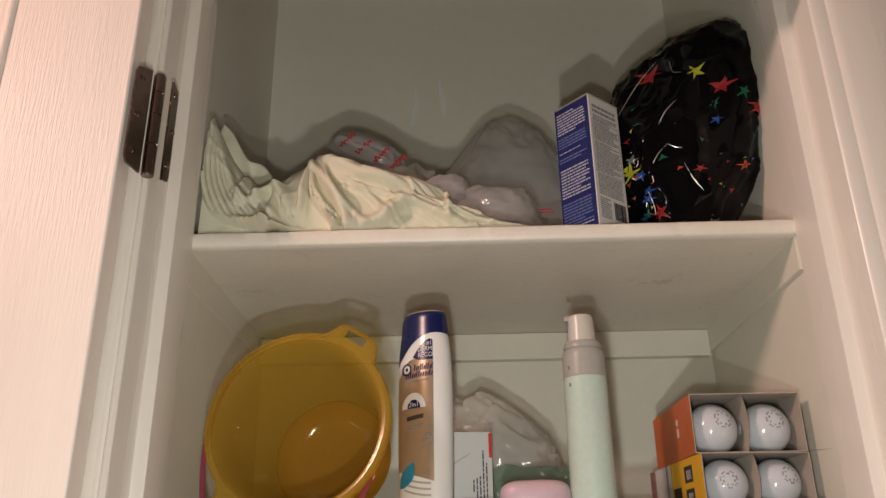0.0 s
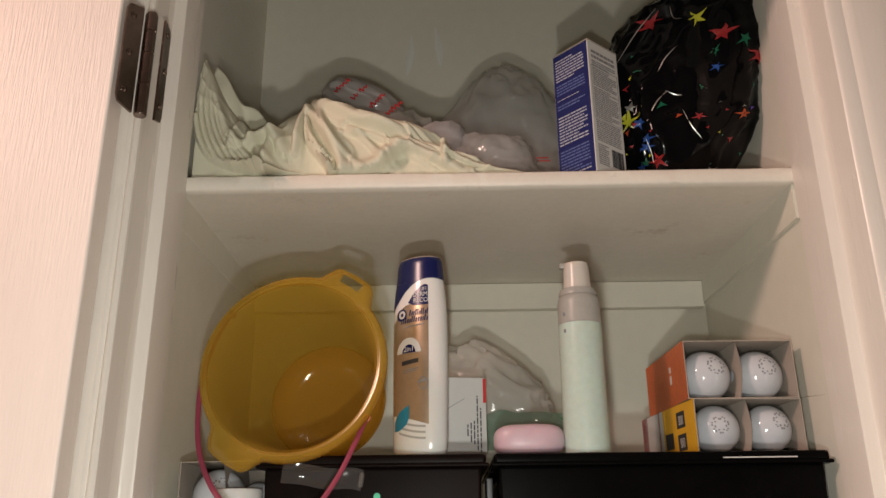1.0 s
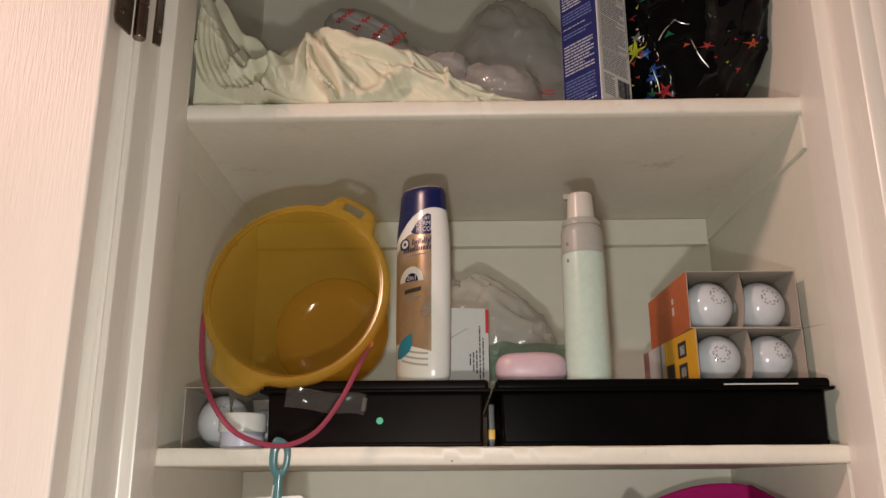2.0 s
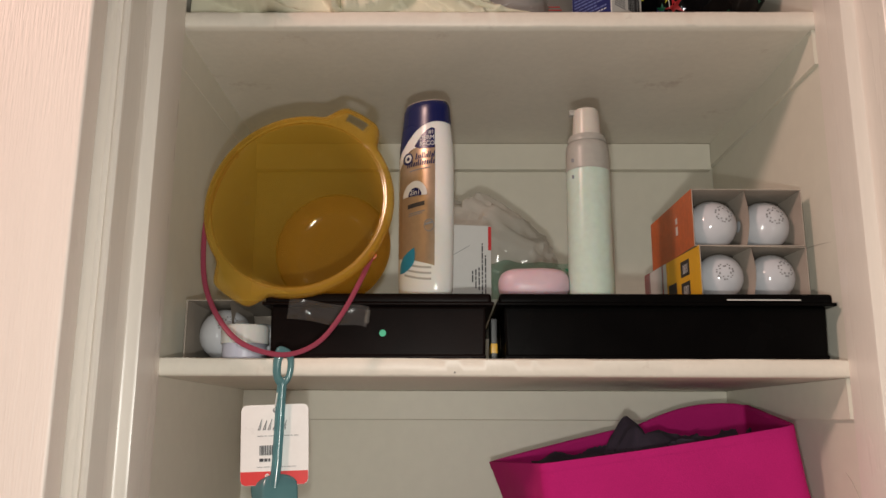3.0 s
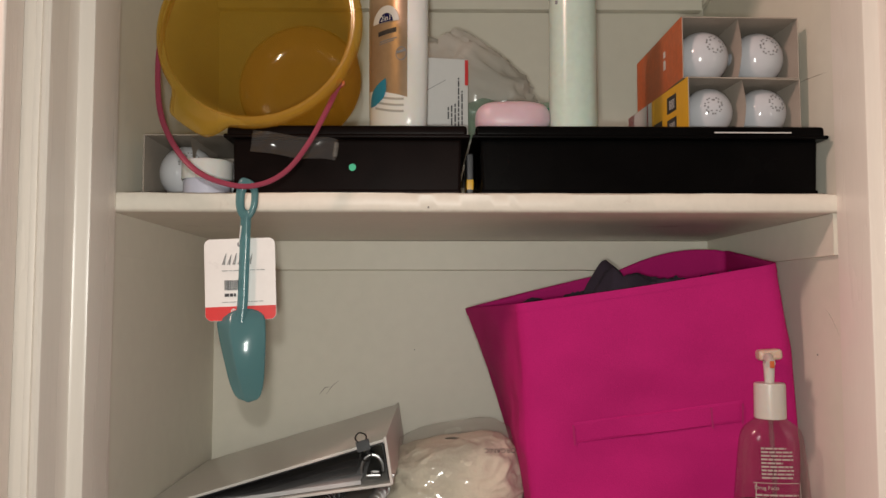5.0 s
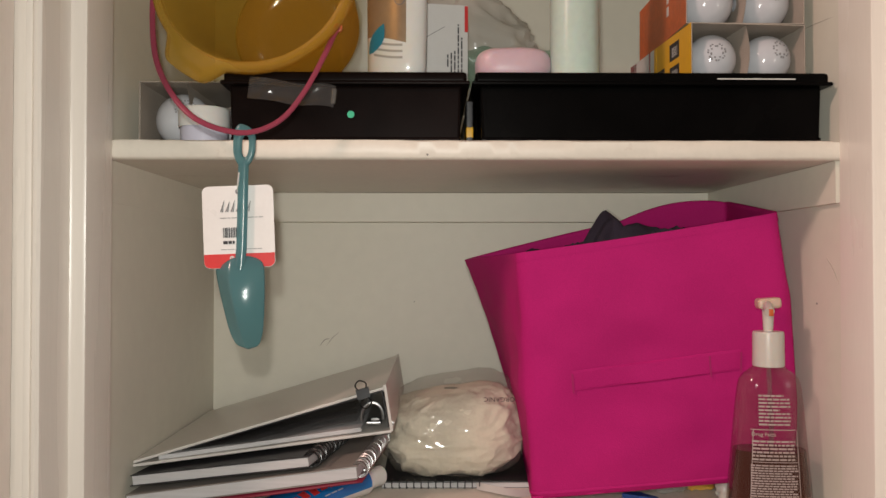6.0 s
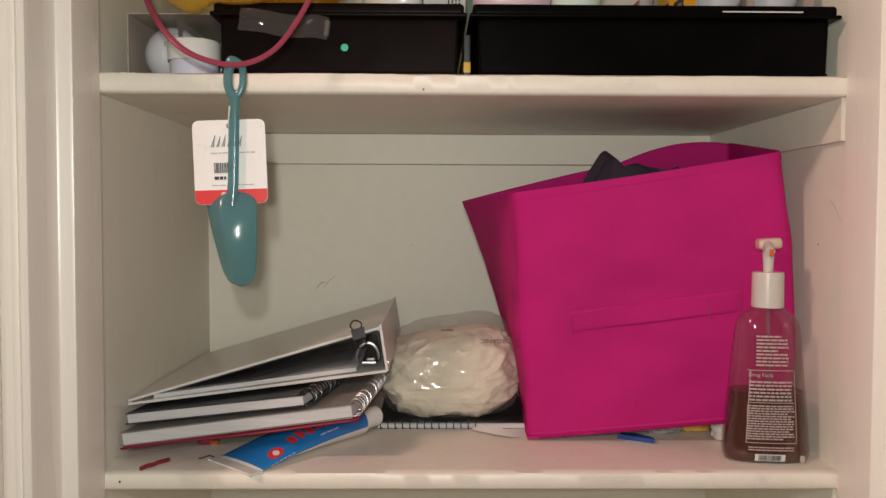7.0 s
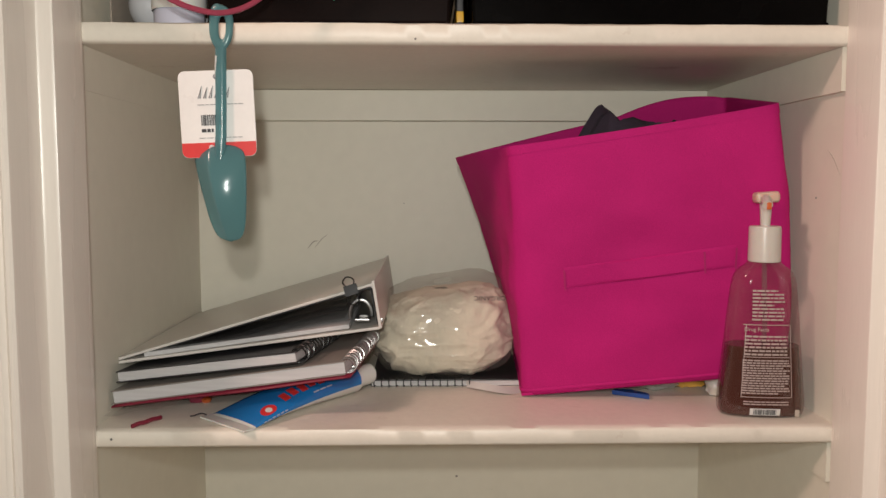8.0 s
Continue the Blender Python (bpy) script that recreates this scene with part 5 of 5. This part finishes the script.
def paste_tube():
    """A toothpaste tube: flat crimped end to round shoulder, with a white cap."""
    p, q = Vector((-0.1995, 0.0200, Z3)), Vector((-0.1085, 0.1200, Z3))
    d = (q - p).normalized()
    s = Vector((d.y, -d.x, 0))
    ob = thing("toothpaste_tube", "blue and white toothpaste tube with red lettering blocks", "toothpaste", pose(0, 0, 0))
    L = (q - p).length

    def sec(u):
        return ease([(0, 0.0310), (0.5, 0.0255), (1, 0.0190)], u), ease([(0, 0.0012), (0.25, 0.0074), (0.6, 0.0125), (1, 0.0142)], u)

    def skin(u, v, off=0.0):
        w, h = sec(u)
        a = 2 * math.pi * v
        return p + d * L * u + s * (w + off) * math.cos(a) + Vector((0, 0, h + 0.0004 + (h + off) * math.sin(a)))
    part("body", grid(lambda u, v: skin(v, u), 40, 24, True), M_WHITEPL, ob)
    blue = part("blue_print", grid(lambda u, v: skin(0.02 + 0.96 * u, -0.03 + 0.56 * v, 0.0004), 24, 24), M_BLUE, ob, "blue printed upper side")
    part("crimp", slab((tuple(p - d * 0.010 + s * 0.0315 + Vector((0, 0, 0.0022))), tuple(p + d * 0.002 + s * 0.031 + Vector((0, 0, 0.0022))),
                        tuple(p + d * 0.002 - s * 0.031 + Vector((0, 0, 0.0022))), tuple(p - d * 0.010 - s * 0.0315 + Vector((0, 0, 0.0022)))), 0.0014, bevel=0), M_WHITEPL, ob, "flat crimped end")
    m = Matrix.Translation(q + Vector((0, 0, 0.0140))) @ Vector((0, 0, 1)).rotation_difference(d).to_matrix().to_4x4()
    part("shoulder", lathe([(1.0, -0.0005), (0.85, 0.005), (0.7, 0.009)], 30, 0.0150, 0.0136, m=m), M_WHITEPL, ob)
    part("cap", lathe([(0.0104, 0.006), (0.0108, 0.008), (0.0100, 0.026), (0.0088, 0.0275), (0, 0.0278)], 30, m=m), M_WHITEPL, ob, "white screw cap")
    # plain shapes for the logo
    part("logo_shape", grid(lambda u, v: skin(0.17 + 0.055 * v * math.cos(2 * math.pi * u), 0.125 + 0.050 * v * math.sin(2 * math.pi * u), 0.0008), 24, 3, True), M_RED, ob, "red oval logo shape")
    for k in range(7):
        part("lettering_block", grid(lambda u, v: skin(0.30 + 0.075 * k + 0.052 * u, 0.115 + 0.02 * (k % 2) * 0.5 + 0.075 * v, 0.0008), 4, 5), M_RED, blue)
    part("logo_shape", grid(lambda u, v: skin(0.93 + 0.035 * v * math.cos(2 * math.pi * u), 0.15 + 0.045 * v * math.sin(2 * math.pi * u), 0.0008), 20, 3, True), M_RED, ob)
    part("logo_dot", grid(lambda u, v: skin(0.17 + 0.022 * v * math.cos(2 * math.pi * u), 0.125 + 0.026 * v * math.sin(2 * math.pi * u), 0.0011), 16, 2, True), M_WHITE, ob)
    for k in range(6):
        part("fine_print", grid(lambda u, v: skin(0.08 + 0.035 * k + 0.024 * u, 0.005 + 0.018 * v, 0.0008), 2, 2), M_PALEINK, blue)
    for k in range(3):
        part("fine_print", grid(lambda u, v: skin(0.52 + 0.06 * k + 0.05 * u, 0.06 + 0.012 * v, 0.0008), 2, 2), M_PALEINK, blue)
    return ob


paste_tube()

ob = thing("red_cord", "short twisted piece of red cord on the shelf", "cord", pose(-0.271, 0.020, Z3 + 0.0017))
part("cord", tube(smooth([(-0.008, -0.012, 0), (-0.004, -0.006, 0.0008), (-0.001, -0.002, 0.0004), (0.003, 0.004, 0.0010), (0.006, 0.010, 0.0002), (0.0075, 0.014, 0)], 5), 0.0020, 8, 0.8), M_MAROON, ob)
ob = thing("black_thread", "short black thread lying by the tube", "thread", pose(-0.236, 0.040, Z3 + 0.0006))
part("thread", tube(smooth([(-0.004, 0.001, 0), (0, -0.001, 0.001), (0.005, 0.002, 0.002), (0.010, 0.001, 0.001)], 5), 0.0006, 6), M_INK, ob)
ob = thing("pink_scrap", "small pink and orange plastic scrap under the folder", "scrap", pose(-0.247, 0.085, Z3))
part("piece", lathe([(0, 0), (0.005, 0.001), (0.007, 0.006), (0.005, 0.011), (0, 0.012)], 14, 1.2, 0.7), M_HANDLE, ob)
part("orange_piece", add(None, lathe([(0, 0), (0.004, 0.001), (0.005, 0.004), (0, 0.007)], 10), pose(0.009, 0, 0)), M_ORANGE, ob)

# spiral pad that the cotton bag lies on
ob = thing("spiral_pad", "flat spiral pad with a black cover under a bag", "notebook", pose(-0.014, 0.138, Z3))
part("page_block", box((0.150, 0.150, 0.0050), (0.0, 0.079, 0.0028), 0.0004), M_PAPER, ob)
part("cover", box((0.154, 0.152, 0.0012), (0.002, 0.080, 0.0062), 0.0004), M_DARKCOVER, ob)
part("back_cover", box((0.154, 0.152, 0.0006), (0.002, 0.080, 0.0003)), M_DARKCOVER, ob)
for k in range(14):
    x = -0.0715 + 0.0073 * k
    loop = [(x + 0.0006 * math.cos(a), 0.002 + 0.0055 * math.cos(a), 0.0050 + 0.0044 * math.sin(a)) for a in [2 * math.pi * i / 14 for i in range(15)]]
    part("wire_loop", tube(loop, 0.00055, 6), M_BLKWIRE, ob)
def strap(u, v):
    x = 0.020 + 0.075 * u
    return Vector((x, -0.006 - 0.030 * math.sin(math.pi * min(1, u * 1.15)) * 0.9 + 0.012 * v, 0.0012 + 0.004 * v + 0.002 * math.sin(u * 6)))
part("paper_strip", grid(strap, 20, 3), M_WHITE, ob, "curled white paper strip")


def cotton_bag():
    ob = thing("cotton_bag", "clear plastic bag stuffed with white cotton wool", "bag of cotton", pose(-0.0165, 0.200, Z3 + 0.0060))

    def wool(u, v, grow=1.0, seed=0.0, crease=0.07):
        a, b = 2 * math.pi * u, math.pi * (0.002 + 0.996 * v)
        d = Vector((math.copysign(abs(math.cos(a)) ** 0.6, math.cos(a)) * math.sin(b) ** 0.42, math.copysign(abs(math.sin(a)) ** 0.7, math.sin(a)) * math.sin(b) ** 0.42, -math.cos(b)))
        q = Vector((d.x * 1.9 - d.z * 0.9, d.y * 1.5, d.z * 1.5 + d.x * 0.9)) + Vector((seed, 1.0, 3))
        q += 0.35 * noise.noise_vector(q * 1.3)
        r = grow * (1 + crease * (ridge(*q) - 0.6) + crease * 0.45 * (ridge(*(q * 2.2)) - 0.6) + crease * 0.14 * (ridge(*(q * 5.0)) - 0.6) + crease * 0.06 * (ridge(*(q * 11.0)) - 0.6))
        return Vector((0.074 * d.x * r, 0.065 * d.y * r, max(0, 0.043 + 0.043 * d.z * r * (1 + 0.26 * d.x * max(0, d.z) ** 0.5))))
    part("cotton_wool", grid(wool, 150, 90, True), M_FLUFF, ob, "creased white cotton wool", sharp=70)

    def bag(u, v):
        p = wool(u, v, 1.05, 7.0, 0.05)
        p.z *= 1.0 + 0.13 * max(0, (p.y + 0.03) / 0.07)
        return p
    part("film", grid(bag, 90, 54, True), F_CLEAR, ob, "clear shiny film", sharp=70)
    bm = words("ORGANIC", 0.0070)
    bmesh.ops.rotate(bm, matrix=pose(0, 0, 0, 0, 0, 180).to_3x3(), verts=bm.verts)
    part("lettering", add(None, bm, pose(0.046, -0.0545, 0.0825, 58, 0, 0)), M_INK, ob)
    return ob


cotton_bag()


def fabric_bin():
    """A soft square storage bin that leans on the things beneath it."""
    ob = thing("fabric_bin", "soft magenta fabric storage bin leaning on small clutter", "storage bin")
    lowr = [Vector(p) for p in ((0.0560, 0.098, Z3 + 0.001), (0.302, 0.074, Z3 + 0.028), (0.302, 0.262, Z3 + 0.030), (0.070, 0.285, Z3 + 0.006))]
    high = [Vector(p) for p in ((0.0420, 0.072, 1.4080), (0.2765, 0.053, 1.4450), (0.2920, 0.225, 1.4680), (-0.0040, 0.232, 1.4020))]

    def wall(u, v, off=0.0):
        k = (u * 4) % 4
        i, t = int(k), k - int(k)
        j = (i + 1) % 4
        mid = sum(high, Vector()) / 4 * v + sum(lowr, Vector()) / 4 * (1 - v)
        a = lowr[i].lerp(high[i], v)
        b = lowr[j].lerp(high[j], v)
        p = a.lerp(b, t)
        # rounded corners, bowed sides
        edge = min(t, 1 - t)
        p = p.lerp(mid, 0.030 * max(0, 1 - edge / 0.06) ** 2)
        bow = math.sin(math.pi * t)
        out = (p - mid)
        out.z = 0
        out.normalize()
        soft = 0.004 * noise.noise(Vector((u * 7, v * 3, 2))) + 0.003 * noise.noise(Vector((u * 18, v * 8, 5)))
        crease = 0.0018 * ridge(u * 5 + v * 1.5, v * 2.2, 7.7) ** 3
        sag = (0.004 * bow if i == 0 else -0.001 * bow if i == 3 else 0.004 * bow)
        p = p + out * ((soft + crease) * min(1, bow * 3) * (0.3 + 0.7 * math.sin(math.pi * min(1, v + 0.05))) + sag * math.sin(math.pi * v) + off)
        p.x += 0.008 * math.sin(math.pi * v) * (t if i == 0 else 1 - t if i == 1 else 0)
        if i == 3:
            p.x += 0.012 * math.sin(math.pi * (1 - v) * 0.5) * (1 - t) * (1 - (1 - v))
        if i == 2:
            p.z += 0.009 * v * max(0, math.sin(math.pi * min(1, t * 2.4))) + 0.004 * v * math.sin(math.pi * t)
        if v > 0.97 and i == 0:
            p.z -= 0.0015 * bow
        p.x = min(p.x, IN - 0.003)
        return p
    side = part("side_wall", grid(wall, 176, 56, True), M_MAGENTA, ob, sharp=45)
    th = side.modifiers.new("thickness", "SOLIDIFY")
    th.thickness, th.offset = 0.0030, -1
    part("bottom", slab([tuple(p + Vector((0, 0, 0.003))) for p in lowr], 0.003), M_MAGENTA, ob)
    part("hem", grid(lambda u, v: wall(u, 0.965 + 0.035 * v, 0.0006), 176, 2, True), M_MAGENTA, side, "stitched top hem")
    part("foot_seam", grid(lambda u, v: wall(u, 0.012 + 0.016 * v, 0.0012 * math.sin(math.pi * v) + 0.0004), 120, 4, True), M_MAGENTA, ob, "bottom seam")
    part("handle_strip", grid(lambda u, v: wall(0.046 + 0.150 * u, 0.425 + 0.082 * v + 0.012 * u, 0.0008 if v in (0, 1) or u in (0, 1) else 0.0016 + 0.0008 * math.sin(math.pi * u)), 40, 12), M_MAGENTA, side, "flat sewn handle strip")
    for u0 in (0.0465, 0.166, 0.193):
        part("stitching", grid(lambda u, v: wall(u0 + 0.0016 * u, 0.418 + 0.080 * v + 0.010 * (u0 - 0.06) / 0.14, 0.0027), 1, 8), M_MAGIN, side)
    return ob


fabric_bin()


def stuffed_cloth():
    ob = thing("dark_cloth", "dark plum cloth stuffed into the magenta bin", "cloth")

    def f(u, v):
        x, y = 0.045 + 0.215 * u, 0.085 + 0.130 * v
        z = 1.391 + 0.035 * u + 0.010 * noise.noise(Vector((u * 5, v * 4, 8))) + 0.014 * ridge(u * 4, v * 3, 2) ** 2
        z += 0.033 * max(0, 1 - math.hypot((x - 0.140) / 0.020, (y - 0.165) / 0.05)) ** 0.7
        z += 0.012 * max(0, 1 - math.hypot((x - 0.176) / 0.045, (y - 0.150) / 0.06)) ** 0.8
        return Vector((x + 0.006 * noise.noise(Vector((u * 9, v * 9, 1))), y, z))
    c = part("folds", grid(f, 80, 50), M_DARKCLOTH, ob, sharp=60)
    th = c.modifiers.new("thickness", "SOLIDIFY")
    th.thickness = 0.002
    return ob


stuffed_cloth()


def hand_soap():
    ob = thing("hand_soap", "half-full amber hand soap bottle with a cream pump", "soap bottle", pose(0.2610, 0.042, Z3 + 0.0005, 0, 0, -6))
    b = 0.0175
    wid = [(0, 0.0345), (0.004, 0.0365), (0.012, 0.0368), (0.06, 0.0325), (0.115, 0.0270), (0.126, 0.0235), (0.133, 0.0150), (0.136, 0.0125)]
    dep = [(0, 0.016), (0.006, 0.0185), (0.115, 0.0165), (0.126, 0.0150), (0.136, 0.0125)]

    def shell(zs, k, bottom, top, n=56):
        bm = bmesh.new()
        def f(u, v):
            z = zs[int(round(v * (len(zs) - 1)))]
            a = 2 * math.pi * u
            e = 0.75 if z < 0.12 else 0.75 + 0.25 * (z - 0.12) / 0.016
            return Vector((k * ease(wid, z) * math.copysign(abs(math.cos(a)) ** e, math.cos(a)), k * ease(dep, z) * math.copysign(abs(math.sin(a)) ** e, math.sin(a)), z))
        grid(f, n, len(zs) - 1, True, bm)
        for want, z in ((bottom, zs[0]), (top, zs[-1])):
            if want:
                bm.faces.new([v for v in bm.verts if abs(v.co.z - z) < 1e-7])
        return bm
    zs = [0.0, 0.002, 0.004, 0.008, 0.012] + [0.012 + 0.103 * k / 12 for k in range(1, 13)] + [0.119, 0.123, 0.126, 0.129, 0.131, 0.133, 0.136]
    part("bottle", shell(zs, 1.0, True, False), F_BOTTLE, ob, "clear shiny bottle wall", 60)
    part("liquid_soap", shell([0.0012, 0.002, 0.004, 0.008, 0.012] + [0.012 + 0.0495 * k / 6 for k in range(1, 7)], 0.950, True, True), M_SOAP, ob, "dark amber liquid soap")
    part("collar", lathe([(0.0130, 0.1345), (0.0136, 0.1355), (0.0134, 0.164), (0.0126, 0.1655), (0.004, 0.1658)], 36), M_CREAM, ob)
    part("stem", lathe([(0.0040, 0.165), (0.0052, 0.186)], 20), M_CREAM, ob)
    part("dip_tube", tube([(0, 0, 0.01), (0.003, 0.002, 0.08), (0, 0, 0.136)], 0.0022, 8), F_TAPE, ob)
    head = part("pump_head", add(None, box((0.0205, 0.015, 0.0095), (0, 0, 0), 0.0030, 3), pose(0.0, 0, 0.1905, 0, -4, 0)), M_PUMP, ob)
    part("spout", tube([(-0.002, -0.004, 0.189), (-0.004, -0.014, 0.188), (-0.005, -0.021, 0.184)], 0.0042, 12), M_CREAM, head)
    part("stain", box((0.004, 0.0014, 0.006), (-0.005, -0.0256, 0.1835), 0.0006), M_ORANGE, head, "dried amber drip")

    def front(bm):
        for v in bm.verts:
            x, z = v.co.x, v.co.y
            k = min(0.97, abs(x) / ease(wid, z))
            v.co = Vector((x, -ease(dep, z) * (1 - k ** (2 / 0.75)) ** (0.75 / 2) - 0.0006 - v.co.z, z))
        return bm
    I = Matrix()
    part("label_print", front(bars(-0.0135, 0.0135, 0.084, 0.113, 0.0031, I, 51, 0.5, 0.005)), M_LABELINK, ob)
    part("label_print", front(bars(-0.0190, 0.0170, 0.0545, 0.0735, 0.0031, I, 52, 0.5, 0.005)), M_LABELINK, ob)
    part("label_print", front(bars(-0.0205, 0.0195, 0.0195, 0.0520, 0.0022, I, 53, 0.55, 0.004)), M_LABELINK, ob)
    part("label_print", front(bars(-0.0190, 0.0190, 0.0105, 0.0160, 0.0022, I, 54, 0.45, 0.004)), M_LABELINK, ob)
    bm = words("Drug Facts", 0.0046)
    for v in bm.verts:
        v.co.x, v.co.y = v.co.x - 0.0095, v.co.y + 0.0772
    part("lettering", front(bm), M_LABELINK, ob)
    for p, q in (((-0.0205, 0.0810), (0.0180, 0.0810)), ((-0.0215, 0.0180), (0.0210, 0.0180)), ((-0.0195, 0.0530), (0.0190, 0.0530))):
        part("label_line", front(grid(lambda u, v: Vector((p[0] + (q[0] - p[0]) * u, p[1] + 0.0006 * v, 0)), 12, 1)), M_LABELINK, ob)
    for s in (-1, 1):
        part("label_line", front(grid(lambda u, v: Vector((s * (0.0213 - 0.0030 * v) + 0.0006 * u, 0.018 + 0.063 * v, 0)), 1, 12)), M_LABELINK, ob)
    patch = part("barcode_patch", front(grid(lambda u, v: Vector((-0.0135 + 0.0255 * u, 0.0022 + 0.0062 * v, 0)), 10, 2)), M_WHITE, ob)
    bm = barcode(-0.0105, 0.0090, 0.0030, 0.0077, I, 9)
    for v in bm.verts:
        v.co.z += 0.0004
    part("barcode", front(bm), M_INK, patch)
    part("chipped_label", box((0.004, 0.001, 0.006), (0.0275, -0.0150, 0.004), 0.0005), M_KRAFT, ob)
    return ob


hand_soap()

# small clutter under the bin
ob = thing("blue_scrap", "flat glossy blue plastic scrap under the bin", "scrap", pose(0.160, 0.096, Z3 + 0.0005, 0, 0, -12))
part("piece", prism([(-0.017, 0.006), (0.017, -0.006), (0.016, 0.001), (0.0, 0.014), (-0.014, 0.012)], 0.0040), M_BBLUE, ob)
film_bag("wrapper", "crumpled yellow snack wrapper under the bin", (0.020, 0.012, 0.020), pose(0.226, 0.132, Z3), mat("yellow_wrapper", (0.75, 0.42, 0.08), 0.3, bump=0.2, coat=0.3), 21.0, 0.3, (28, 16), category="wrapper")
film_bag("wrapper", "crumpled clear wrapper under the bin", (0.024, 0.012, 0.016), pose(0.190, 0.125, Z3), F_MILK, 23.0, 0.3, (28, 16), category="wrapper")
film_bag("wrapper", "small cream wrapper with a dark mark beside the soap", (0.010, 0.010, 0.020), pose(0.2435, 0.100, Z3), M_CREAM, 25.0, 0.25, (24, 14), category="wrapper")

def scratch(label, points, thick, material):
    """A fine scratch or scuff in the paint along the points."""
    ob = thing("scuff_mark", label, "scuff")
    part("stroke", tube(smooth(points, 4), thick, 5, taper=0.8), material, ob)


YB, XS = BACK - 0.0002, IN - 0.0002
scratch("faint grey scuff on the painted back panel", ((-0.1786, YB, 1.2951), (-0.172, YB, 1.3030), (-0.166, YB, 1.3045)), 0.0006, M_KRAFT)
scratch("faint grey scuff on the painted back panel", ((-0.1700, YB, 1.2960), (-0.162, YB, 1.3060), (-0.1542, YB, 1.3124)), 0.0004, M_KRAFT)
scratch("thin curved scratch in the paint of the side panel", ((XS, 0.0345, 1.4035), (XS, 0.0235, 1.3950), (XS, 0.0124, 1.3814)), 0.0003, M_KRAFT)
scratch("thin grey scratch in the paint of the side panel", ((XS, 0.0926, 1.6188), (XS, 0.060, 1.6170), (XS, 0.0186, 1.6128)), 0.0003, M_KRAFT)


def speck(label, at, r, turn, material=M_GREYCOVER):
    """A small dent or nail hole, drawn as a spot of darker colour."""
    ob = thing("nail_hole", label, "hole", Matrix.Translation(at) @ turn)
    part("dent", lathe([(r, 0.0), (0.8 * r, 0.0005), (0.4 * r, 0.0002), (0, -0.0002)], 12), material, ob)


speck("tiny dark nail hole in the shelf's front edge", (-0.2931, -0.0002, 1.1654), 0.0010, UPRIGHT, M_DARKCOVER)
speck("tiny dark chip in the shelf's front edge", (-0.0425, -0.0002, 1.4895), 0.0009, UPRIGHT)
speck("tiny dark speck on the painted back panel", (-0.0608, YB, 1.3503), 0.0007, UPRIGHT)
speck("small brown spot on the painted back panel", (0.0039, YB, 1.0071), 0.0016, UPRIGHT)
speck("tiny dark nail hole in the side panel", (XS, 0.0519, 1.3621), 0.0010, pose(0, 0, 0, 0, -90, 0))
